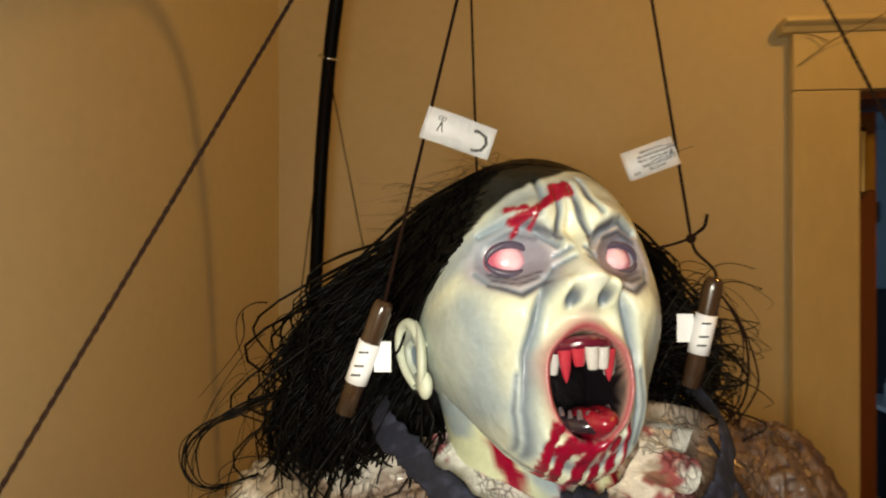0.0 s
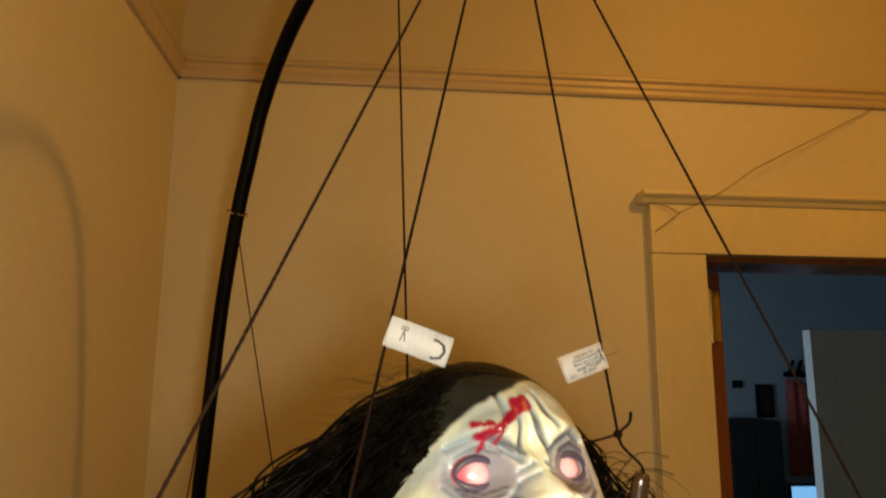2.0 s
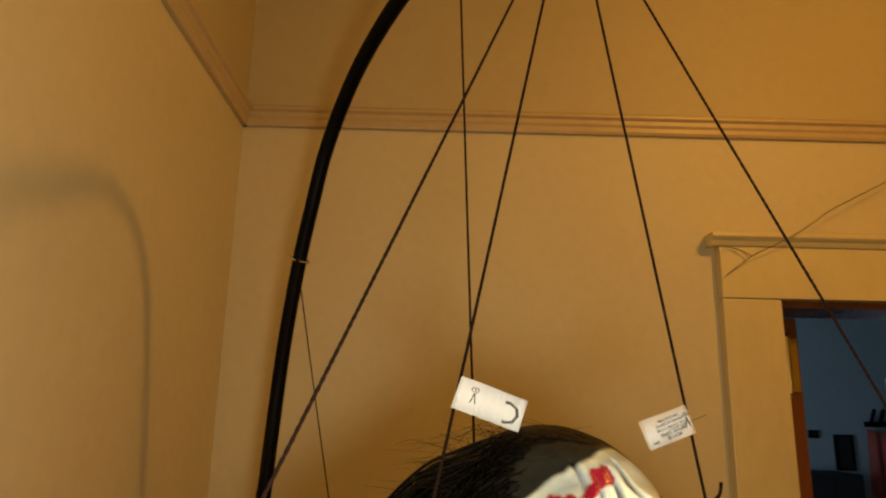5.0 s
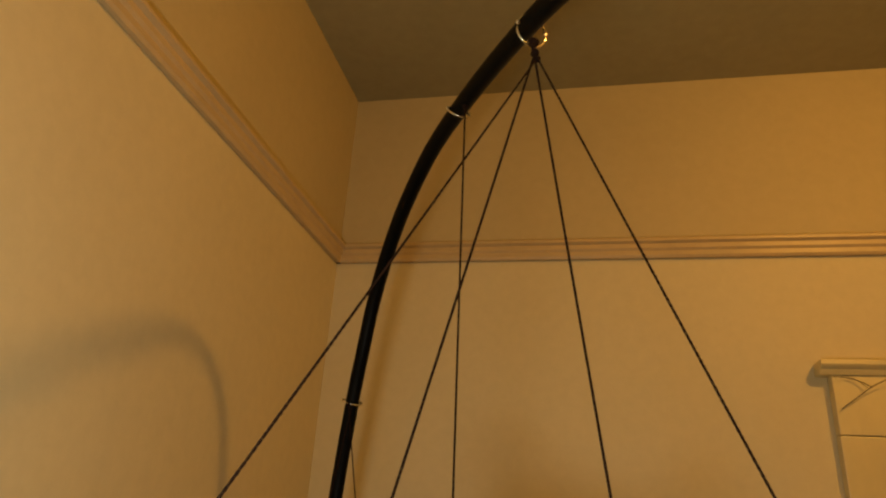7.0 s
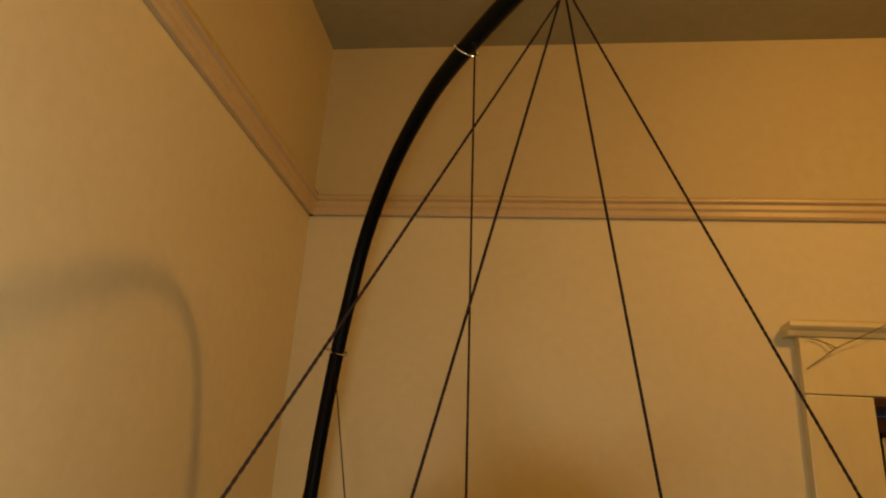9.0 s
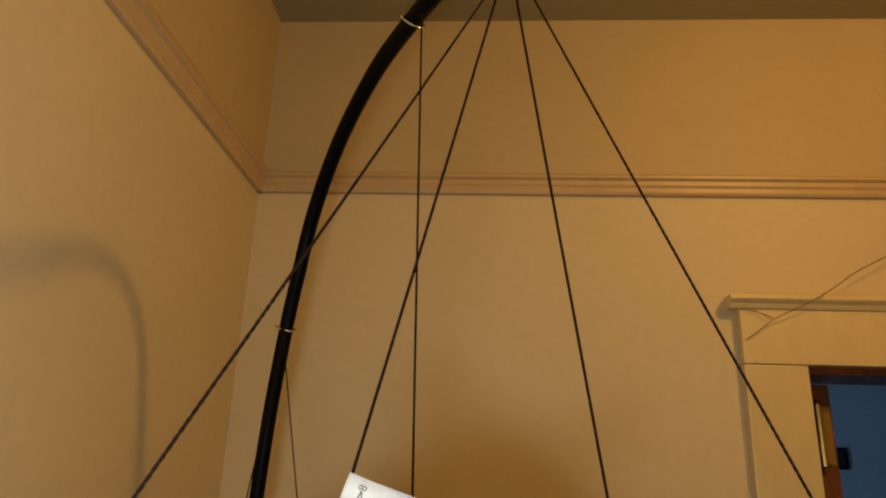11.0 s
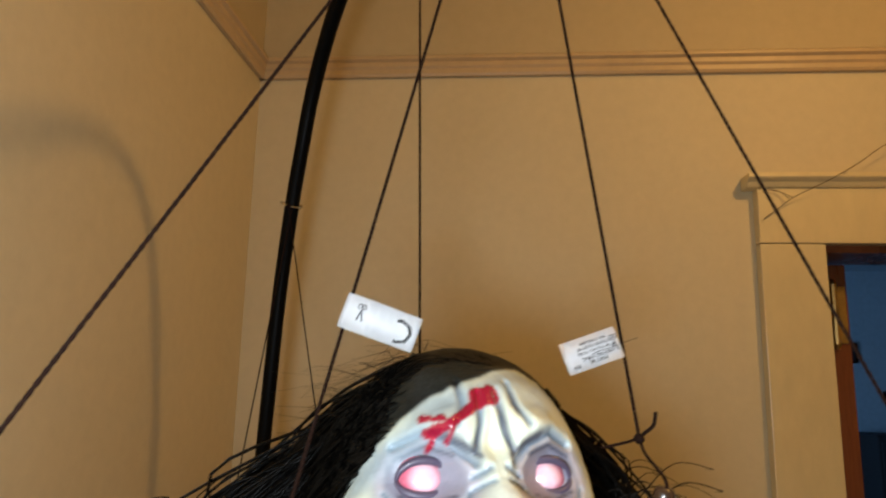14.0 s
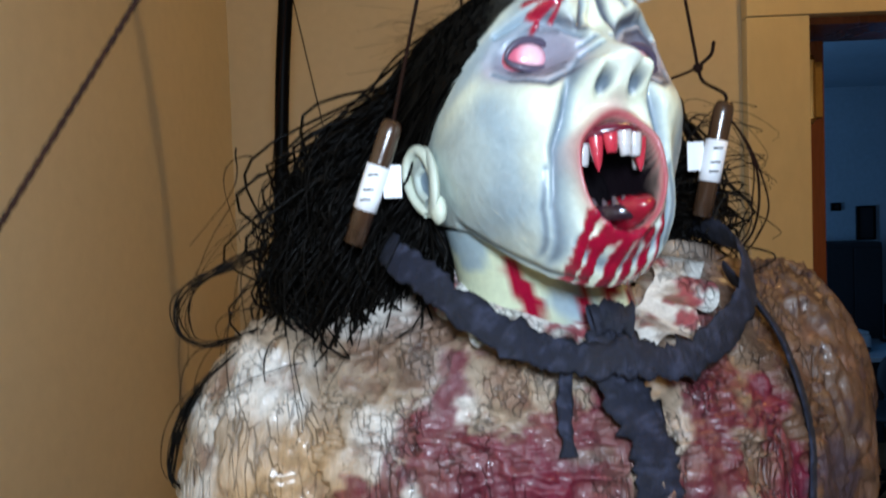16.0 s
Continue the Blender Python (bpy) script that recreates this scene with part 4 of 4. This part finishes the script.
def gown():
    zs = np.array([b[0] for b in BODY])[::-1]
    rx = np.array([b[1] for b in BODY])[::-1]
    ry = np.array([b[2] for b in BODY])[::-1]
    zz = np.concatenate([np.linspace(-0.127, 1.30, 36), np.linspace(1.31, 1.628, 170)])
    m = 380
    a = np.linspace(0, 2 * math.pi, m, endpoint=False)
    z2, a2 = np.meshgrid(zz, a, indexing="ij")
    X, Y = np.interp(z2, zs, rx), np.interp(z2, zs, ry)
    p = np.stack([BX + X * np.cos(a2), BY + Y * np.sin(a2), z2], -1).reshape(-1, 3)
    r = creases(p, 1.0)
    d = np.stack([np.cos(a2), np.sin(a2), 0.35 * np.ones_like(a2)], -1).reshape(-1, 3)
    p = p + d * (r * 0.0046 + 0.0022 * np.sin(24 * a2.ravel() + 5 * r) * sm(1.35, 1.55, p[:, 2]))[:, None]
    p[:, 2] -= 0.050 * sm(1.50, 1.615, p[:, 2]) * np.maximum(0, -np.sin(a2.ravel())) ** 0.8
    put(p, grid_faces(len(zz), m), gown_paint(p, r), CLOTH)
    # puffed sleeves and raised arms, out to where the outer cords are tied
    for c, rad, elbow, wrist in (((0.337, -0.925, 1.487), (0.064, 0.066, 0.098), (0.24, -0.99, 1.30), (0.295, -1.197, 1.540)), ((0.634, -0.895, 1.503), (0.056, 0.066, 0.106), (0.76, -0.95, 1.30), (0.794, -1.006, 1.480))):
        p, f = ellipsoid(c, rad, 120, 170)
        r = creases(p, 1.0)
        d = (p - np.array(c)) / np.array(rad)
        turn = np.arctan2(d[:, 1], d[:, 0])
        p = p + d * (r * 0.0050 + 0.0012 * np.sin(9 * turn + 4 * d[:, 2] + 4 * r))[:, None]
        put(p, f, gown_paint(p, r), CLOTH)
        loft(smooth_line([(c[0], c[1], c[2] - 0.05), elbow, ((elbow[0] + wrist[0]) / 2, (elbow[1] + wrist[1]) / 2, 1.36), (wrist[0], wrist[1], wrist[2] - 0.05)], 6), lambda k: 0.05 - 0.026 * k, (0.55, 0.45, 0.33), CLOTH, 16)
        p, f = ellipsoid((wrist[0], wrist[1], wrist[2] - 0.03), (0.028, 0.022, 0.045))
        put(p, f, SKIN, LEATHER)
    # lace collar
    n, m = 14, 160
    pts = []
    for i in range(n):
        k = i / (n - 1)
        for j in range(m):
            a = 2 * math.pi * j / m
            r = 0.050 + 0.031 * k
            w = 0.0035 * math.sin(a * 13) * (0.3 + k)
            pts.append((0.503 + (r + w) * math.cos(a), -0.930 + (r + w) * 0.97 * math.sin(a), 1.620 - 0.034 * max(0, -math.sin(a)) - 0.013 * k * (0.8 - 0.2 * math.sin(a)) + 0.004 * math.sin(a * 17) * k))
    p = np.array(pts)
    col = np.tile(np.array((0.72, 0.71, 0.66)), (len(p), 1))
    col = blend(col, BLOOD, 0.9 * sm(0.12, 0.3, grain(p, 55, 8)) * (p[:, 1] < -0.93))
    col = blend(col, (0.22, 0.17, 0.13), 0.7 * sm(0.15, 0.35, grain(p, 80, 2)))
    put(p, grid_faces(n, m), col, CLOTH)


def ribbon(path, width, thick, seed):
    """A ragged dark strip of cloth lying on the gown."""
    path = smooth_line(path, 16)
    n = len(path)
    pts = []
    for i, q in enumerate(path):
        d = (path[min(i + 1, n - 1)] - path[max(i - 1, 0)]).normalized()
        out = Vector((q.x - BX, q.y - BY, 0.05)).normalized()
        side = d.cross(out).normalized()
        w = width * (1 + 0.40 * noise.noise(Vector((i * 0.17, seed, 0))) + 0.30 * noise.noise(Vector((i * 0.61, seed, 4))))
        for j in range(12):
            a = 2 * math.pi * j / 12
            jit = 1 + 0.30 * noise.noise(Vector((i * 0.21, j * 1.3, seed)))
            pts.append(q + side * (w * math.cos(a) * jit) + out * (thick * math.sin(a) * jit + 0.003))
    p = np.array([tuple(q) for q in pts])
    col = np.tile(np.array((0.004, 0.0055, 0.016)), (len(p), 1))
    col = blend(col, (0.020, 0.023, 0.045), sm(0.1, 0.4, grain(p, 150, seed)))
    put(p, grid_faces(n, 12), col, STRIP)


def gown_line(pairs, lift=0.004):
    """Points on the front of the gown by (across, height)."""
    zs, rx, ry = [b[0] for b in BODY][::-1], [b[1] for b in BODY][::-1], [b[2] for b in BODY][::-1]
    out = []
    for x, z in pairs:
        k = min(0.98, abs(x - BX) / np.interp(z, zs, rx))
        w = z + 0.020 * float(sm(1.48, 1.57, z)) * math.sqrt(1 - k * k)
        k = min(0.98, abs(x - BX) / np.interp(w, zs, rx))
        out.append((x, BY - (np.interp(w, zs, ry) + lift) * math.sqrt(1 - k * k), z + lift))
    return out


def ribbons():
    ribbon([(0.415, -0.89, 1.636), (0.401, -0.94, 1.632), (0.407, -0.975, 1.624), (0.424, -0.988, 1.612), (0.449, -1.000, 1.592), (0.475, -1.009, 1.579), (0.501, -1.013, 1.573), (0.520, -1.014, 1.575)], 0.0088, 0.0016, 1.0)
    ribbon([(0.516, -1.014, 1.575), (0.535, -1.012, 1.571), (0.553, -1.005, 1.574), (0.575, -0.992, 1.588), (0.588, -0.978, 1.604), (0.595, -0.945, 1.625), (0.585, -0.89, 1.636)], 0.0088, 0.0016, 2.0)
    ribbon(gown_line([(0.512, 1.580), (0.516, 1.552), (0.525, 1.533), (0.529, 1.502), (0.532, 1.44)], 0.005), 0.0125, 0.0018, 3.0)
    ribbon(gown_line([(0.503, 1.583), (0.513, 1.584), (0.523, 1.582)], 0.007), 0.0085, 0.0036, 4.0)
    ribbon(gown_line([(0.592, 1.603), (0.602, 1.580), (0.610, 1.558), (0.616, 1.521), (0.612, 1.47)], 0.005), 0.0095, 0.0016, 5.0)
    ribbon(gown_line([(0.489, 1.562), (0.487, 1.545), (0.488, 1.525)], 0.004), 0.0035, 0.0016, 6.0)


def hair():
    rnd = random.Random(4)
    # dense mass under the loose locks
    for c, rad in (((0.400, -0.890, 1.640), (0.066, 0.05, 0.080)), ((0.368, -0.890, 1.585), (0.056, 0.05, 0.082)), ((0.432, -0.890, 1.685), (0.055, 0.055, 0.058)), ((0.53, -0.87, 1.66), (0.05, 0.04, 0.07))):
        p, f = ellipsoid(c, rad, 40, 60)
        p = p + (p - np.array(c)) * (0.16 * np.array([noise.noise(Vector((q[0] * 60, q[1] * 60, q[2] * 9))) for q in p]))[:, None]
        put(p, f, (0.002, 0.002, 0.002), LOCKS)

    def strand(pts, r, tone, lay=True):
        q = (np.array([tuple(w) for w in smooth_line(pts, 5)]) - HEAD_C) @ HEAD_R / TALL
        far = np.sqrt(((q - (0.003, 0.002, 0)) / (0.0705, 0.0985, 0.0895)) ** 2 @ np.ones(3))
        q = np.where(far[:, None] < 1, q / np.maximum(far, 0.3)[:, None], q) if lay else q
        pts = [Vector(w) for w in to_world(q)]
        loft(pts, lambda k: r * (1 - 0.7 * k), (tone, tone * 0.85, tone * 0.7), LOCKS, 3)

    for i in range(3200):
        a, h = rnd.uniform(-2.9, 2.2), rnd.uniform(0, 1) ** 0.8
        q = np.array((0.069 * math.sin(a) * math.cos(h * 1.5), -0.092 * math.cos(a) * math.cos(h * 1.5) + 0.004, 0.012 + 0.077 * math.sin(h * 1.5)))
        edge = float(HAIRLINE(q[0], q[2])) - 0.003
        if q[1] < edge:
            q[1] = edge + rnd.uniform(-0.004, 0.022) * rnd.random()
        s = Vector(to_world([q])[0])
        if q[0] > 0.045 and rnd.random() < 0.6:
            e = Vector((rnd.uniform(0.56, 0.62), rnd.uniform(-0.92, -0.86), rnd.uniform(1.58, 1.66)))
            m1 = s.lerp(e, 0.35) + Vector((0.016, 0.02, 0.008))
            m2 = s.lerp(e, 0.66) + Vector((0.016, 0.02, 0.0))
        else:
            e = Vector((rnd.gauss(0.366, 0.024), rnd.gauss(-0.855, 0.012), rnd.uniform(1.45, 1.57)))
            lift = 0.030 if q[2] > 0.06 else 0.014
            m1 = s.lerp(e, 0.30) + Vector((-0.010, 0.012, lift + rnd.uniform(-0.006, 0.006)))
            m2 = s.lerp(e, 0.62) + Vector((-0.026 + rnd.gauss(0, 0.010), -0.034 + rnd.gauss(0, 0.014), 0.031 + rnd.gauss(0, 0.012)))
        w = Vector((0.013 * math.sin(i // 9 * 1.3) + rnd.gauss(0, 0.003), 0.010 * math.cos(i // 9 * 1.7), 0.004 * math.sin(i // 9 * 2.1)))
        strand([s, s.lerp(m1, 0.5) + Vector((0, 0, 0.003)), m1 + w * 0.3, m2 - w, m2.lerp(e, 0.35) + w * 1.3, m2.lerp(e, 0.7) - w, e], rnd.uniform(0.0008, 0.0017), rnd.choice((0.0015, 0.002, 0.003, 0.005)))
    # stray curls off the mass
    for i in range(260):
        s = Vector((rnd.gauss(0.372, 0.026), rnd.gauss(-0.915, 0.03), rnd.uniform(1.57, 1.69)))
        ph, rr = rnd.uniform(0, 6.3), rnd.uniform(0.008, 0.024)
        drop = rnd.uniform(0.01, 0.06)
        pts = [s + Vector((-rr * (0.3 + k) * (1 + 0.5 * math.sin(ph + 2.4 * k)), 0.006 * math.cos(ph + 3 * k), 0.3 * rr * math.sin(2 * k + ph) - drop * k * k)) for k in np.linspace(0, 1.5, 7)]
        strand(pts, rnd.uniform(0.00025, 0.0006), 0.005)
    # two long locks curling by the sleeve
    for i in range(8):
        o = lambda: Vector((rnd.gauss(0, 0.0012), rnd.gauss(0, 0.002), rnd.gauss(0, 0.0014)))
        k = rnd.gauss(1, 0.015)
        strand([Vector(q) + Vector((0.016, 0, 0.004)) + o() for q in ((0.322, -0.92, 1.632), (0.292, -0.94, 1.620), (0.262 * k, -0.95, 1.604), (0.258 * k, -0.95, 1.583), (0.274, -0.95, 1.572), (0.305, -0.945, 1.580))], rnd.uniform(0.0004, 0.0012), 0.005)
        strand([Vector(q) + Vector((0.016, 0, 0.004)) + o() for q in ((0.325, -0.92, 1.60), (0.296, -0.945, 1.572), (0.262 * k, -0.955, 1.540), (0.252 * k, -0.96, 1.508), (0.262, -0.965, 1.495), (0.29, -0.965, 1.50))], rnd.uniform(0.0005, 0.0015), 0.005)
    # fine flyaways over the crown and wisps by the peg
    for i in range(110):
        a = rnd.uniform(-1.7, 1.5)
        s = Vector(to_world([(0.058 * math.sin(a), rnd.uniform(-0.02, 0.04), 0.088 * math.cos(a * 0.7))])[0])
        strand([s, s + Vector((rnd.gauss(-0.008, 0.010), 0, rnd.uniform(0.002, 0.010))), s + Vector((rnd.gauss(-0.024, 0.016), rnd.gauss(0, 0.01), rnd.uniform(-0.010, 0.012)))], rnd.uniform(0.00015, 0.0003), 0.012)
    for i in range(46):
        s = Vector((rnd.uniform(0.565, 0.595), -0.90 + rnd.gauss(0, 0.015), rnd.uniform(1.63, 1.70)))
        e = s + Vector((rnd.uniform(0.01, 0.05), rnd.gauss(0, 0.01), rnd.uniform(-0.05, 0.02)))
        strand([s, s.lerp(e, 0.4) + Vector((0.006, 0, 0.014)), s.lerp(e, 0.8) + Vector((0.012, 0, 0.004)), e], rnd.uniform(0.0003, 0.0007), 0.012)


head()
face_details()
neck()
gown()
ribbons()
hair()
me = bpy.data.meshes.new("puppet")
me.from_pydata((np.concatenate(V) * 0.94 + np.array((0.0194, -0.0548, 0.1210))).tolist(), [], FA)
for mat in (LATEX, WET, HAIR, GOWN, STRIPS):
    me.materials.append(mat)
me.polygons.foreach_set("material_index", MI)
me.polygons.foreach_set("use_smooth", [True] * len(FA))
paint = me.color_attributes.new("paint", "FLOAT_COLOR", "POINT")
paint.data.foreach_set("color", np.concatenate([np.concatenate(CO), np.ones((len(np.concatenate(CO)), 1))], 1).astype(np.float32).ravel())
me.update()
puppet = new("puppet", me)
tagged(puppet, "painted monster string puppet with black wig and stained gown", "puppet")
